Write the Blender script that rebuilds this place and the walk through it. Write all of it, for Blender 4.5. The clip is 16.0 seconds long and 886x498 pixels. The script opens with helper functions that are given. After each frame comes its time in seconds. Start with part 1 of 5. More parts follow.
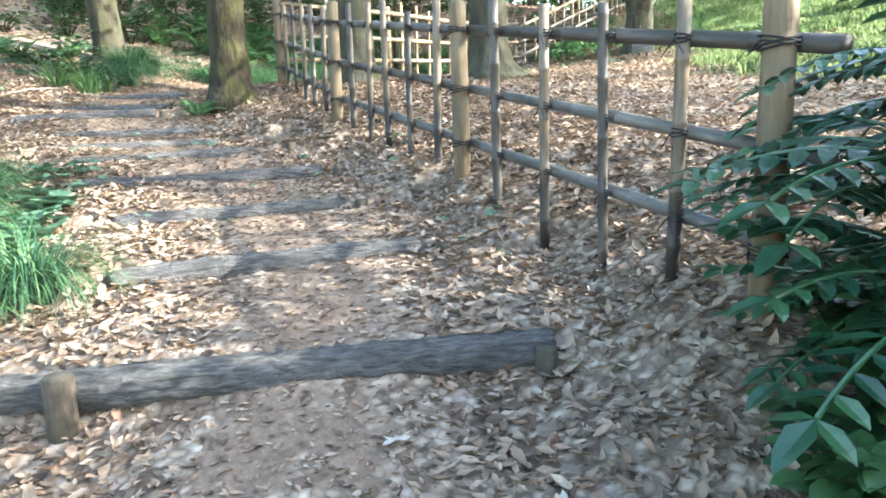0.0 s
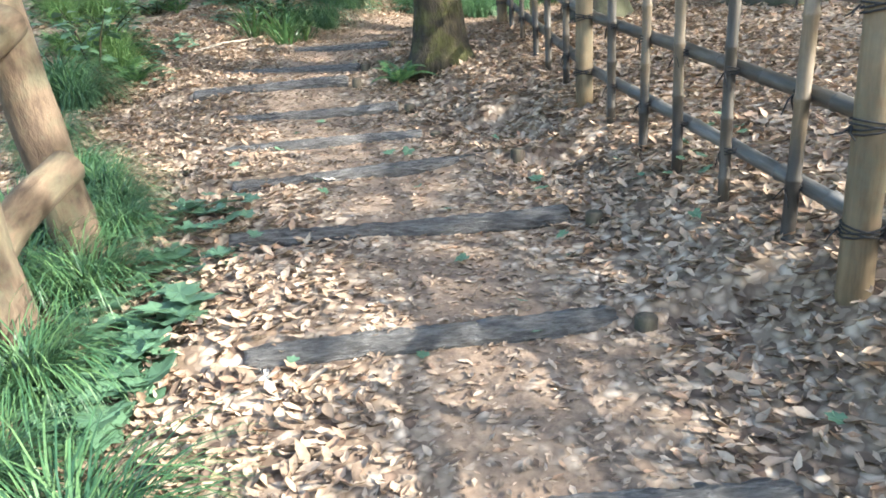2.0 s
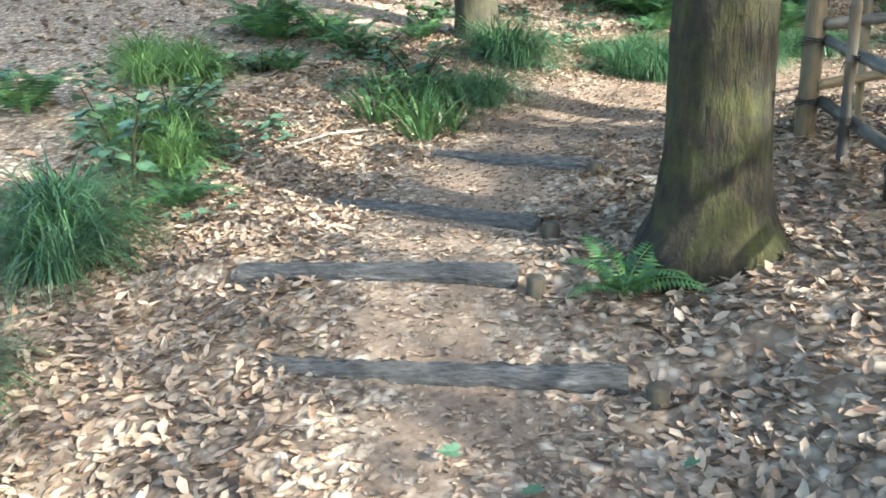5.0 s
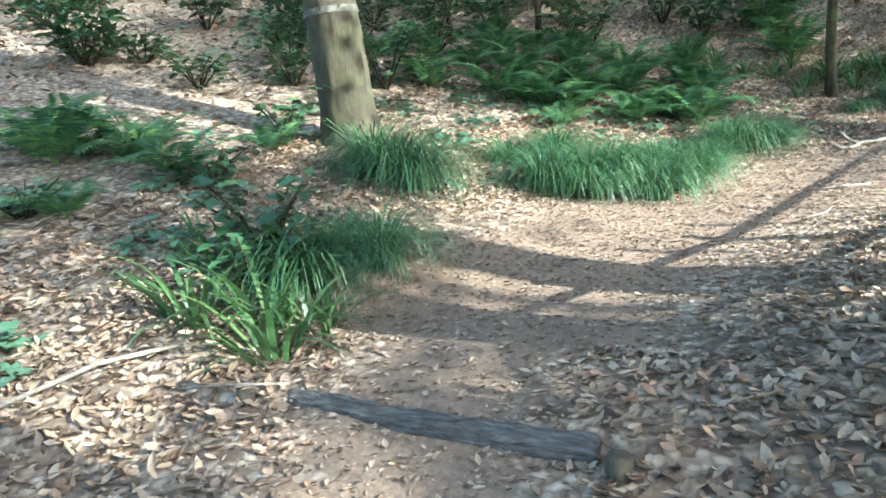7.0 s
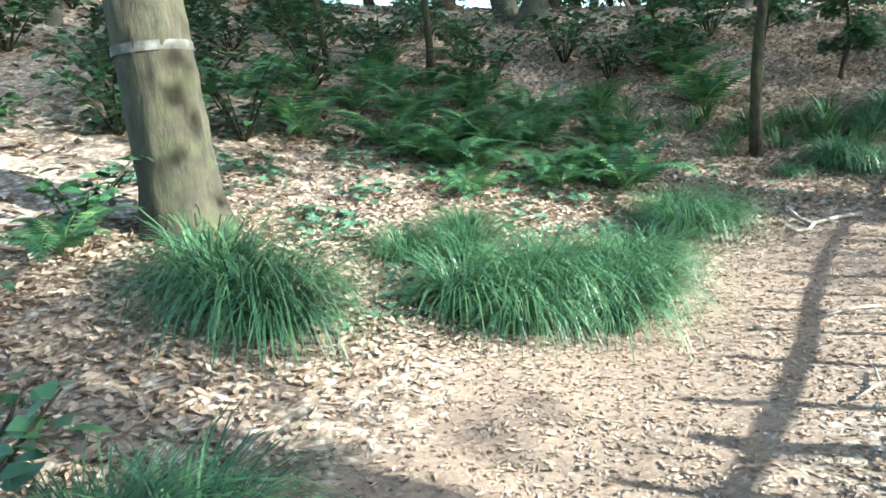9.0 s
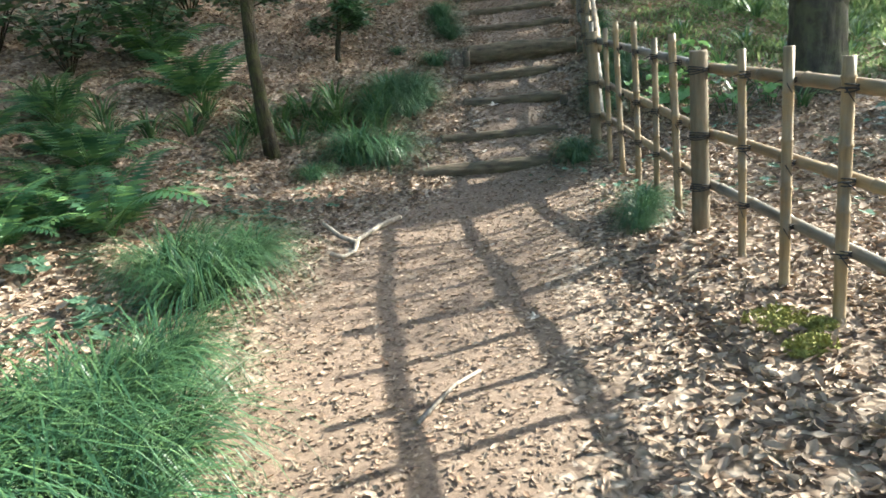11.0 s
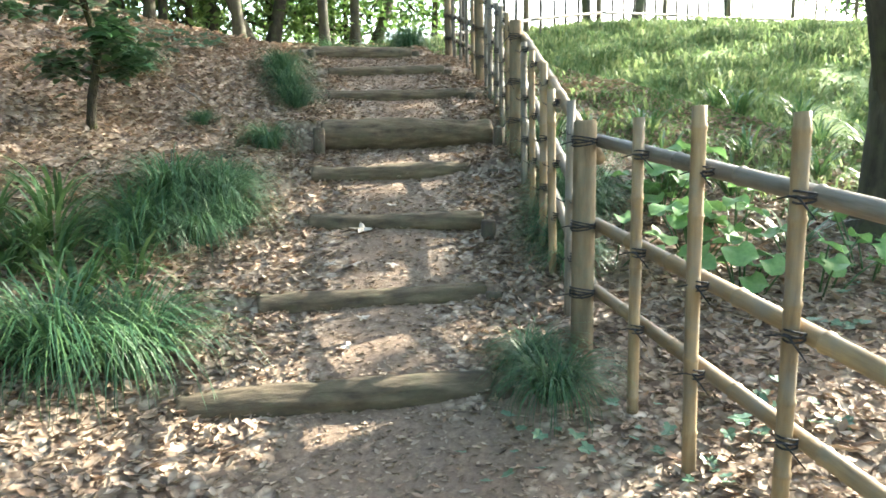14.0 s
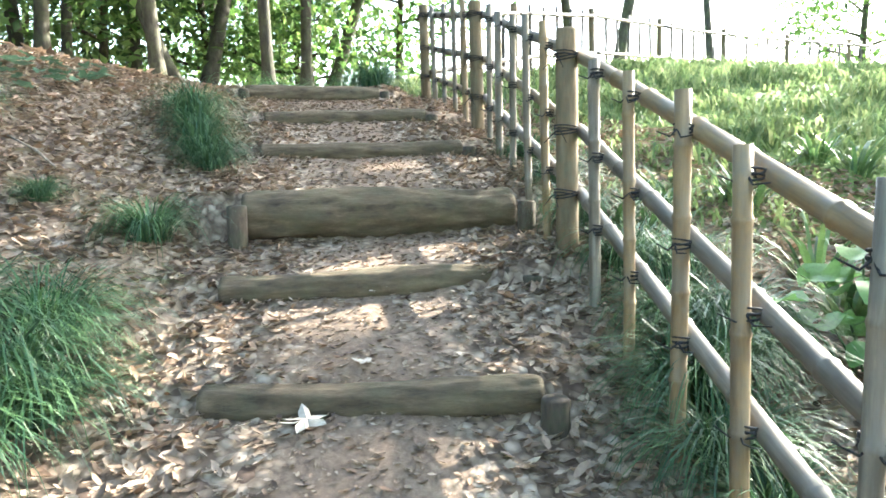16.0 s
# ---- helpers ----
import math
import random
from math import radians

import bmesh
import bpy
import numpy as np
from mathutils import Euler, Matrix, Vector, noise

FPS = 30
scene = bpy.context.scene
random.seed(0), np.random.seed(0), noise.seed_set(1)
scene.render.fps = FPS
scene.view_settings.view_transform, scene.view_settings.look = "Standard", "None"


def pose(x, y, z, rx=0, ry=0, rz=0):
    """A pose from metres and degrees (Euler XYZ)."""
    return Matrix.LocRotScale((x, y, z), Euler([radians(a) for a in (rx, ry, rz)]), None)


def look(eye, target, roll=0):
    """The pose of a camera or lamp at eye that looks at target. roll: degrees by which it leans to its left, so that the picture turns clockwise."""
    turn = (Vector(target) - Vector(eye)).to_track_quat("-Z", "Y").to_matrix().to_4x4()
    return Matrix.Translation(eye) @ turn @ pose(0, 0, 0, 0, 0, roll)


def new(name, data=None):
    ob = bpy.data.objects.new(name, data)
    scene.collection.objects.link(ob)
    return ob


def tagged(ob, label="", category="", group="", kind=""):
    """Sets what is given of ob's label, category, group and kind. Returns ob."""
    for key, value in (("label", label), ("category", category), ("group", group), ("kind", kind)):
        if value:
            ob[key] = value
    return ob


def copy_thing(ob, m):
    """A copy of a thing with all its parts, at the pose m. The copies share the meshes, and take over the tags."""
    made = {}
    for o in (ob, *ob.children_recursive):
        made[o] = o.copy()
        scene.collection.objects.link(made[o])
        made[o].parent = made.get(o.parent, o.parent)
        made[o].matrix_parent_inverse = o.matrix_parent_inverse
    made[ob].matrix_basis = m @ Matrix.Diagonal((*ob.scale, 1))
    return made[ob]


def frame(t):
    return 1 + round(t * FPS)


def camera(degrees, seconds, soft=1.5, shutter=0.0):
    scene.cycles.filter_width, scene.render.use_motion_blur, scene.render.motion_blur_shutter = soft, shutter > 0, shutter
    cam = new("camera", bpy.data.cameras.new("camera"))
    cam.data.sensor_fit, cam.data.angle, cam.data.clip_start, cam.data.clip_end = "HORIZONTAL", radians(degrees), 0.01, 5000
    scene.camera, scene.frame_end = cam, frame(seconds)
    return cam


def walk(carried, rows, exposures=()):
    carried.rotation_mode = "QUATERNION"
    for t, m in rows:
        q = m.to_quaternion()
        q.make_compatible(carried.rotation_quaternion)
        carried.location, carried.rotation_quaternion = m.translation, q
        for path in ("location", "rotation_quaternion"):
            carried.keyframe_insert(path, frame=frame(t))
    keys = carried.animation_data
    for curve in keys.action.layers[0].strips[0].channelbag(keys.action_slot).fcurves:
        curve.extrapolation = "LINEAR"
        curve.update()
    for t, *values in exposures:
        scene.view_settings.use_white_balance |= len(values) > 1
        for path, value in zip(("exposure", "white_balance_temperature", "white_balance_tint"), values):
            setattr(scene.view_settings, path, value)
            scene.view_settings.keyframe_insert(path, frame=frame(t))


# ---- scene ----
cam = camera(64.9, 16.0, soft=1.7)
PATH = [
    (0, (0.274, -0.058, 1.273), (0.173, 1.901, 0.881), -1.7),
    (0.5, (0.247, 0.407, 1.419), (0.082, 2.342, 0.940), -1.9),
    (1, (0.082, 0.936, 1.583), (0.005, 2.886, 1.147), -1.6),
    (1.5, (-0.160, 1.346, 1.596), (-0.578, 3.250, 1.149), -3.5),
    (2, (-0.295, 1.881, 1.791), (-0.972, 3.652, 1.156), -4.4),
    (2.5, (-0.510, 2.254, 1.849), (-1.344, 3.991, 1.314), -4.0),
    (3, (-0.821, 2.705, 2.113), (-1.535, 4.480, 1.529), -2.8),
    (3.5, (-1.070, 3.208, 2.149), (-1.927, 4.937, 1.621), -3.1),
    (3.7, (-1.163, 3.434, 2.224), (-2.063, 5.138, 1.689), -2.8),
    (5.8, (-2.309, 5.552, 2.363), (-3.374, 7.145, 1.789), -3.6),
    (6, (-2.432, 5.752, 2.417), (-3.409, 7.408, 1.864), -3.1),
    (6.5, (-2.727, 6.213, 2.491), (-3.556, 7.953, 1.957), -3.7),
    (7, (-2.954, 6.719, 2.590), (-3.705, 8.528, 2.183), -4.6),
    (7.5, (-3.210, 7.141, 2.695), (-3.703, 9.034, 2.282), -4.4),
    (8, (-3.529, 7.575, 2.841), (-4.042, 9.461, 2.418), -3.4),
    (8.2, (-3.602, 7.788, 2.908), (-4.152, 9.675, 2.537), -3.6),
    (10.3, (-3.552, 9.726, 3.029), (-3.181, 11.647, 2.613), -2.4),
    (10.5, (-3.447, 9.989, 3.008), (-2.899, 11.867, 2.594), -2.9),
    (11, (-3.208, 10.452, 3.079), (-2.389, 12.198, 2.551), -6.4),
    (11.5, (-2.776, 11.025, 3.118), (-1.924, 12.796, 2.745), -5.2),
    (12, (-2.412, 11.513, 3.098), (-1.218, 13.068, 2.705), -1.6),
    (12.5, (-2.110, 12.029, 3.097), (-0.848, 13.525, 2.689), -3.9),
    (13, (-1.838, 12.679, 3.159), (-0.657, 14.245, 2.770), -2.8),
    (13.5, (-1.598, 13.279, 3.206), (-0.393, 14.821, 2.795), -1.0),
    (14, (-1.273, 13.879, 3.187), (-0.066, 15.430, 2.816), -1.4),
    (14.5, (-0.979, 14.431, 3.232), (0.233, 15.983, 2.884), -1.4),
    (15, (-0.701, 14.971, 3.273), (0.594, 16.464, 2.968), -2.1),
    (15.5, (-0.355, 15.452, 3.323), (0.873, 17.013, 3.084), -3.1),
    (16, (0.013, 15.863, 3.297), (1.329, 17.350, 3.061), -1.6),
]
walk(cam, [(t, look(eye, target, roll)) for t, eye, target, roll in PATH],
     [(0.0, 3.55, 6300.0, 6.0), (2.5, 3.0, 6450.0, 8.0), (6.0, 3.05, 5950.0, 1.0), (8.0, 3.1, 5700.0, -1.0), (10.5, 3.0, 5750.0, -1.0), (11.0, 2.8, 6400.0, 4.0), (12.5, 3.35, 6000.0, 0.0), (13.0, 3.4, 6200.0, 1.0), (13.5, 3.35, 6800.0, 5.0), (14.5, 3.95, 6800.0, 4.0), (16.0, 4.1, 6500.0, 6.0)])

# ---- sky and sun ----
SUN_ELEVATION, SUN_AZIMUTH = 28.5, -7.0  # degrees; azimuth from +x towards +y
world = bpy.data.worlds.new("sky")
scene.world = world
world.use_nodes = True
_sky = world.node_tree.nodes.new("ShaderNodeTexSky")
_sky.sky_type, _sky.sun_disc = "NISHITA", False
_sky.sun_elevation, _sky.sun_rotation = radians(SUN_ELEVATION), radians(90 - SUN_AZIMUTH)
_sky.air_density, _sky.dust_density = 1.0, 2.0
_back = world.node_tree.nodes["Background"]
_back.inputs["Strength"].default_value = 0.125
world.node_tree.links.new(_sky.outputs["Color"], _back.inputs["Color"])
sun = new("sun", bpy.data.lights.new("sun", "SUN"))
sun.data.energy, sun.data.angle, sun.data.color = 3.0, radians(0.55), (1.0, 0.95, 0.87)
_e, _z = radians(SUN_ELEVATION), radians(SUN_AZIMUTH)
SUN_WAY = Vector((math.cos(_e) * math.cos(_z), math.cos(_e) * math.sin(_z), math.sin(_e)))
sun.matrix_world = look((40, 5, 30), Vector((40, 5, 30)) - SUN_WAY)

# ---- lie of the land ----
# heights of the ground, in metres: along the middle of the path, beside the fence, on the bank and in the meadow
WAY = [(0.1, -3, -0.35), (0.2, 0, 0.02), (-0.3, 1.75, 0.2), (-0.4, 2.75, 0.47), (-0.8, 3.9, 0.66), (-1.5, 4.8, 0.82), (-2.0, 5.4, 0.95),
       (-2.6, 6.1, 1.04), (-3.2, 6.8, 1.2), (-3.7, 7.6, 1.34), (-3.9, 8.7, 1.5), (-3.95, 9.9, 1.62), (-3.5, 11.3, 1.67), (-2.5, 12.8, 1.7),
       (-1.5, 14.1, 1.72), (-0.6, 15.3, 1.78), (0.2, 16.3, 1.9), (1.4, 17.8, 2.42), (2.36, 19.0, 2.98), (2.9, 19.9, 3.36), (3.6, 21.5, 3.92), (4.7, 23.4, 4.05)]
VERGE = [(1.25, 2.2, 0.58), (1.02, 2.64, 0.6), (0.62, 2.25, 0.3), (0.8, 1.5, 0.2), (0.15, 3.3, 0.52), (-0.35, 4.05, 0.7), (0.19, 4.23, 0.88), (-0.98, 6.34, 1.2), (-2.23, 9.14, 1.66), (-0.9, 11.2, 1.76), (0.04, 13.5, 1.87), (1.17, 15.97, 2.08),
         (2.7, 17.97, 2.88), (4.0, 19.9, 3.55), (5.0, 21.8, 4.0)]
BANK = [(-1.15, 1.95, 0.2), (-1.9, 3.1, 0.55), (-2.9, 4.0, 0.76), (-4.5, 5.5, 1.05), (-5.2, 7.4, 1.33), (-5.7, 9.4, 1.85), (-5.6, 11.5, 2.05), (-4.4, 13.0, 1.85), (-3.3, 14.8, 1.95),
        (-1.4, 16.2, 1.9), (-2.4, 17.5, 2.3), (0.1, 17.6, 2.22), (0.2, 19.6, 3.0), (-1.5, 20.5, 3.55), (1.5, 21.5, 3.95), (0.7, 22.9, 4.5), (-3.0, 24.0, 4.9), (-8.0, 21.0, 4.7),
        (-9.0, 14.0, 3.1), (-10.0, 8.0, 2.1), (-12.0, 2.0, 1.4), (-6.0, 1.0, 0.6), (-16.0, 18.0, 6.0)]
MEADOW = [(3.0, 6.0, 1.2), (2.0, 10.0, 1.72), (4.5, 12.0, 2.0), (3.6, 15.5, 2.35), (4.2, 17.4, 2.9), (5.5, 19.0, 3.6), (8.0, 21.5, 4.5), (11.0, 23.0, 4.9),
          (9.0, 15.0, 3.3), (14.0, 19.0, 4.6), (8.0, 5.0, 1.6), (22.0, 21.0, 5.2)]
FAR = [(0, -20, -1.5), (30, 0, 2), (-30, 0, 2), (40, 40, 5.2), (-35, 35, 9), (3, 45, 4.5), (150, 0, 4), (-150, 0, 5), (0, 200, 5), (0, -150, -2), (160, 160, 5), (-160, 160, 6)]
SPOTS = np.array(WAY + VERGE + BANK + MEADOW + FAR, dtype=float)


def _kernel(ax, ay, bx, by):
    return np.sqrt((ax[:, None] - bx[None]) ** 2 + (ay[:, None] - by[None]) ** 2 + 0.16)


_n = len(SPOTS)
_a = np.zeros((_n + 3, _n + 3))
_a[:_n, :_n] = _kernel(SPOTS[:, 0], SPOTS[:, 1], SPOTS[:, 0], SPOTS[:, 1])
_a[:_n, _n], _a[:_n, _n + 1], _a[:_n, _n + 2] = 1, SPOTS[:, 0], SPOTS[:, 1]
_a[_n:, :_n] = _a[:_n, _n:].T
_w = np.linalg.solve(_a, np.concatenate([SPOTS[:, 2], np.zeros(3)]))

# the log steps: left end, right end, height of the log's top, radius
LOWER_LOGS = [((-1.4, 2.15), (0.55, 2.49), 0.44, 0.072), ((-1.42, 2.98), (-0.03, 3.53), 0.62, 0.065), ((-1.74, 3.67), (-0.56, 4.25), 0.76, 0.06),
              ((-2.36, 4.48), (-0.86, 5.05), 0.9, 0.056), ((-2.72, 5.04), (-1.38, 5.72), 1.02, 0.054), ((-3.25, 5.71), (-2.05, 6.25), 1.08, 0.058),
              ((-3.78, 6.45), (-2.5, 6.92), 1.18, 0.058), ((-4.36, 6.88), (-3.1, 7.29), 1.36, 0.058), ((-4.7, 7.87), (-3.26, 7.87), 1.43, 0.052),
              ((-4.5, 8.79), (-3.3, 8.65), 1.585, 0.05)]
STAIR_LOGS = [((-0.45, 16.85), (0.75, 16.15), 2.04, 0.085), ((0.2, 17.45), (1.36, 16.88), 2.24, 0.07), ((0.94, 18.22), (1.86, 17.44), 2.55, 0.072),
              ((1.33, 18.89), (2.5, 18.12), 2.825, 0.075), ((1.7, 19.38), (3.02, 18.65), 3.18, 0.135), ((2.26, 20.25), (3.52, 19.6), 3.48, 0.075),
              ((2.75, 21.1), (3.95, 20.5), 3.78, 0.075), ((3.1, 22.1), (4.25, 21.55), 4.1, 0.1)]


def plain_ground(x, y):
    out = np.empty(len(x))
    for i in range(0, len(x), 20000):
        s = slice(i, i + 20000)
        out[s] = _kernel(x[s], y[s], SPOTS[:, 0], SPOTS[:, 1]) @ _w[:_n] + _w[_n] + _w[_n + 1] * x[s] + _w[_n + 2] * y[s]
    return out


def _smooth(a, lo, hi):
    k = np.clip((a - lo) / (hi - lo), 0, 1)
    return k * k * (3 - 2 * k)


def ground(x, y):
    """Height of the ground: the lie of the land, the flat treads between the logs, and small unevenness."""
    x, y = np.atleast_1d(np.asarray(x, float)), np.atleast_1d(np.asarray(y, float))
    z = plain_ground(x, y)
    for logs in (LOWER_LOGS, STAIR_LOGS):
        for i in range(len(logs)):
            (ax, ay), (bx, by), top, r = logs[i]
            dx, dy = bx - ax, by - ay
            length = math.hypot(dx, dy)
            dx, dy = dx / length, dy / length
            along = (x - ax) * dx + (y - ay) * dy
            ahead = -(x - ax) * dy + (y - ay) * dx
            if i + 1 < len(logs):
                (cx, cy), (ex, ey), nexttop, nr = logs[i + 1]
                depth = -((cx + ex) / 2 - ax) * dy + ((cy + ey) / 2 - ay) * dx
                rise = max(nexttop - (1.9 if nr > 0.12 else 1.25) * nr - top + 0.02, 0.0)
            else:
                depth, rise = 0.9, 0.05
            side = _smooth(along, -0.5, -0.12) * (1 - _smooth(along, length + 0.12, length + 0.5))
            on = _smooth(ahead, -0.02, 0.03) * (1 - _smooth(ahead, depth - 0.03, depth + 0.02)) * side
            tread = top - 0.015 + rise * np.clip(ahead / depth, 0, 1)
            z = z * (1 - on) + tread * on
    near = np.exp(-(x / 40) ** 2 - ((y - 10) / 40) ** 2)
    z += near * (0.014 * np.sin(3.1 * x + 1.7 * np.sin(2.3 * y)) * np.sin(2.7 * y + 1.3 * x) + 0.006 * np.sin(11.3 * x + 2 * np.sin(7 * y)) * np.sin(9.7 * y))
    return z


def height(x, y):
    return float(ground([x], [y])[0])


def way_distance(x, y):
    """Distance from the middle of the path."""
    best = np.full(len(x), 1e9)
    for (ax, ay, _), (bx, by, _) in zip(WAY[:-1], WAY[1:]):
        l2 = (bx - ax) ** 2 + (by - ay) ** 2
        k = np.clip(((x - ax) * (bx - ax) + (y - ay) * (by - ay)) / l2, 0, 1)
        best = np.minimum(best, np.hypot(x - ax - k * (bx - ax), y - ay - k * (by - ay)))
    return best



# ---- materials ----
def material(name, rough=0.85):
    m = bpy.data.materials.new(name)
    m.use_nodes = True
    nt = m.node_tree
    b = nt.nodes["Principled BSDF"]
    b.inputs["Roughness"].default_value = rough
    return m, nt, b


def node(nt, kind, **inputs):
    n = nt.nodes.new(kind)
    for key, value in inputs.items():
        n.inputs[key.replace("_", " ")].default_value = value
    return n


def place(nt, scale=(1, 1, 1), source="Object"):
    tc = nt.nodes.new("ShaderNodeTexCoord")
    mp = nt.nodes.new("ShaderNodeMapping")
    mp.inputs["Scale"].default_value = scale
    nt.links.new(tc.outputs[source], mp.inputs["Vector"])
    return mp.outputs["Vector"]


def noise_of(nt, vector, scale, detail=5.0, rough=0.6):
    n = node(nt, "ShaderNodeTexNoise", Scale=scale, Detail=detail, Roughness=rough)
    nt.links.new(vector, n.inputs["Vector"])
    return n.outputs["Fac"]


def ramp(nt, fac, *stops):
    r = nt.nodes.new("ShaderNodeValToRGB")
    while len(r.color_ramp.elements) < len(stops):
        r.color_ramp.elements.new(0.5)
    for e, (p, c) in zip(r.color_ramp.elements, stops):
        e.position, e.color = p, (*c, 1)
    nt.links.new(fac, r.inputs["Fac"])
    return r.outputs["Color"]


def mixed(nt, fac, a, b, blend="MIX"):
    n = nt.nodes.new("ShaderNodeMix")
    n.data_type, n.blend_type = "RGBA", blend
    for socket, value in ((n.inputs["Factor"], fac), (n.inputs["A"], a), (n.inputs["B"], b)):
        if isinstance(value, (int, float)):
            socket.default_value = value
        elif isinstance(value, tuple):
            socket.default_value = (*value, 1)
        else:
            nt.links.new(value, socket)
    return n.outputs["Result"]


def bumped(nt, b, fac, strength=0.5, distance=0.02):
    n = node(nt, "ShaderNodeBump", Strength=strength, Distance=distance)
    nt.links.new(fac, n.inputs["Height"])
    nt.links.new(n.outputs["Normal"], b.inputs["Normal"])


def random_of(nt, island=False):
    if island:
        return nt.nodes.new("ShaderNodeNewGeometry").outputs["Random Per Island"]
    return nt.nodes.new("ShaderNodeObjectInfo").outputs["Random"]


def soil_material():
    m, nt, b = material("leafy_soil", 0.95)
    v = place(nt)
    fine, broad = noise_of(nt, v, 38, 8, 0.7), noise_of(nt, v, 1.7, 4)
    earth = ramp(nt, fine, (0.3, (0.12, 0.084, 0.06)), (0.55, (0.24, 0.175, 0.126)), (0.8, (0.36, 0.275, 0.205)))
    earth = mixed(nt, 0.45, earth, ramp(nt, broad, (0.35, (0.5, 0.44, 0.4)), (0.7, (0.85, 0.78, 0.7))), "MULTIPLY")
    # mouldering leaves, as flecks of many sizes
    warp = node(nt, "ShaderNodeTexNoise", Scale=14.0, Detail=2.0)
    nt.links.new(v, warp.inputs["Vector"])
    bent = mixed(nt, 0.06, v, warp.outputs["Color"], "ADD")
    cells = node(nt, "ShaderNodeTexVoronoi", Scale=21.0, Randomness=1.0)
    nt.links.new(bent, cells.inputs["Vector"])
    leaf = ramp(nt, cells.outputs["Color"], (0.1, (0.13, 0.085, 0.06)), (0.4, (0.27, 0.2, 0.14)), (0.7, (0.4, 0.32, 0.24)), (0.95, (0.52, 0.44, 0.35)))
    # flecks darken towards their rims: shade in the gaps between leaves, painted in
    edge = ramp(nt, cells.outputs["Distance"], (0.2, (1, 1, 1)), (0.6, (0.34, 0.31, 0.29)))
    leaf = mixed(nt, 0.8, leaf, edge, "MULTIPLY")
    bare = nt.nodes.new("ShaderNodeAttribute")
    bare.attribute_name = "bare"
    patch = node(nt, "ShaderNodeMath")
    patch.operation = "ADD"
    nt.links.new(bare.outputs["Fac"], patch.inputs[0])
    nt.links.new(noise_of(nt, v, 3.2, 5, 0.7), patch.inputs[1])
    mask = ramp(nt, patch.outputs["Value"], (0.85, (0, 0, 0)), (1.1, (1, 1, 1)))
    turf = nt.nodes.new("ShaderNodeAttribute")
    turf.attribute_name = "turf"
    sward = ramp(nt, fine, (0.3, (0.07, 0.11, 0.03)), (0.55, (0.13, 0.2, 0.05)), (0.75, (0.22, 0.28, 0.09)))
    nt.links.new(mixed(nt, turf.outputs["Fac"], mixed(nt, mask, leaf, earth), sward), b.inputs["Base Color"])
    relief = mixed(nt, mask, edge, fine)
    bumped(nt, b, relief, 0.6, 0.012)
    return m


def leaf_material(name, colours, rough=0.6, through_light=0.25, gloss=0.3):
    m, nt, b = material(name, rough)
    r = random_of(nt, True)
    stops = [(0.02 + 0.96 * i / (len(colours) - 1), c) for i, c in enumerate(colours)]
    c = ramp(nt, r, *stops)
    v = place(nt)
    c = mixed(nt, 0.5, c, ramp(nt, noise_of(nt, v, 60, 3), (0.3, (0.55, 0.55, 0.55)), (0.7, (1.15, 1.15, 1.15))), "MULTIPLY")
    nt.links.new(c, b.inputs["Base Color"])
    b.inputs["Specular IOR Level"].default_value = gloss
    if through_light:
        t = nt.nodes.new("ShaderNodeBsdfTranslucent")
        nt.links.new(c, t.inputs["Color"])
        mx = nt.nodes.new("ShaderNodeMixShader")
        mx.inputs["Fac"].default_value = through_light
        nt.links.new(b.outputs["BSDF"], mx.inputs[1])
        nt.links.new(t.outputs["BSDF"], mx.inputs[2])
        nt.links.new(mx.outputs["Shader"], nt.nodes["Material Output"].inputs["Surface"])
    return m


def grain_material(name, dark, mid, light, stretch, scale=9, rough=0.85, strength=0.6, distance=0.008, moss=None, damp=0.0):
    """Wood or bark whose grain runs along the object's z; blackened by damp up to a height over its lower end."""
    m, nt, b = material(name, rough)
    v = place(nt, (1, 1, stretch))
    g, s = noise_of(nt, v, scale, 8, 0.65), noise_of(nt, place(nt), 3.5, 4)
    c = ramp(nt, g, (0.3, dark), (0.5, mid), (0.72, light))
    c = mixed(nt, 0.55, c, ramp(nt, s, (0.3, (0.55, 0.53, 0.5)), (0.7, (1.1, 1.08, 1.05))), "MULTIPLY")
    if moss:
        spread = ramp(nt, noise_of(nt, place(nt), 5.5, 6, 0.7), (0.45, (0, 0, 0)), (0.62, (1, 1, 1)))
        c = mixed(nt, mixed(nt, 0.65, (0, 0, 0), spread), c, moss)
    if damp:
        parts = nt.nodes.new("ShaderNodeSeparateXYZ")
        nt.links.new(place(nt), parts.inputs["Vector"])
        edge = node(nt, "ShaderNodeMath")
        edge.operation = "MULTIPLY_ADD"
        nt.links.new(noise_of(nt, place(nt), 6, 4), edge.inputs[0])
        edge.inputs[1].default_value = -0.35
        nt.links.new(parts.outputs["Z"], edge.inputs[2])
        c = mixed(nt, ramp(nt, edge.outputs["Value"], (max(damp - 0.24, 0.0), (0.9, 0.9, 0.9)), (damp - 0.08, (0, 0, 0))), c, (0.016, 0.016, 0.017))
    r = random_of(nt)
    c = mixed(nt, 0.5, c, ramp(nt, r, (0.0, (0.72, 0.72, 0.74)), (1.0, (1.15, 1.12, 1.08))), "MULTIPLY")
    nt.links.new(c, b.inputs["Base Color"])
    bumped(nt, b, g, strength, distance)
    return m


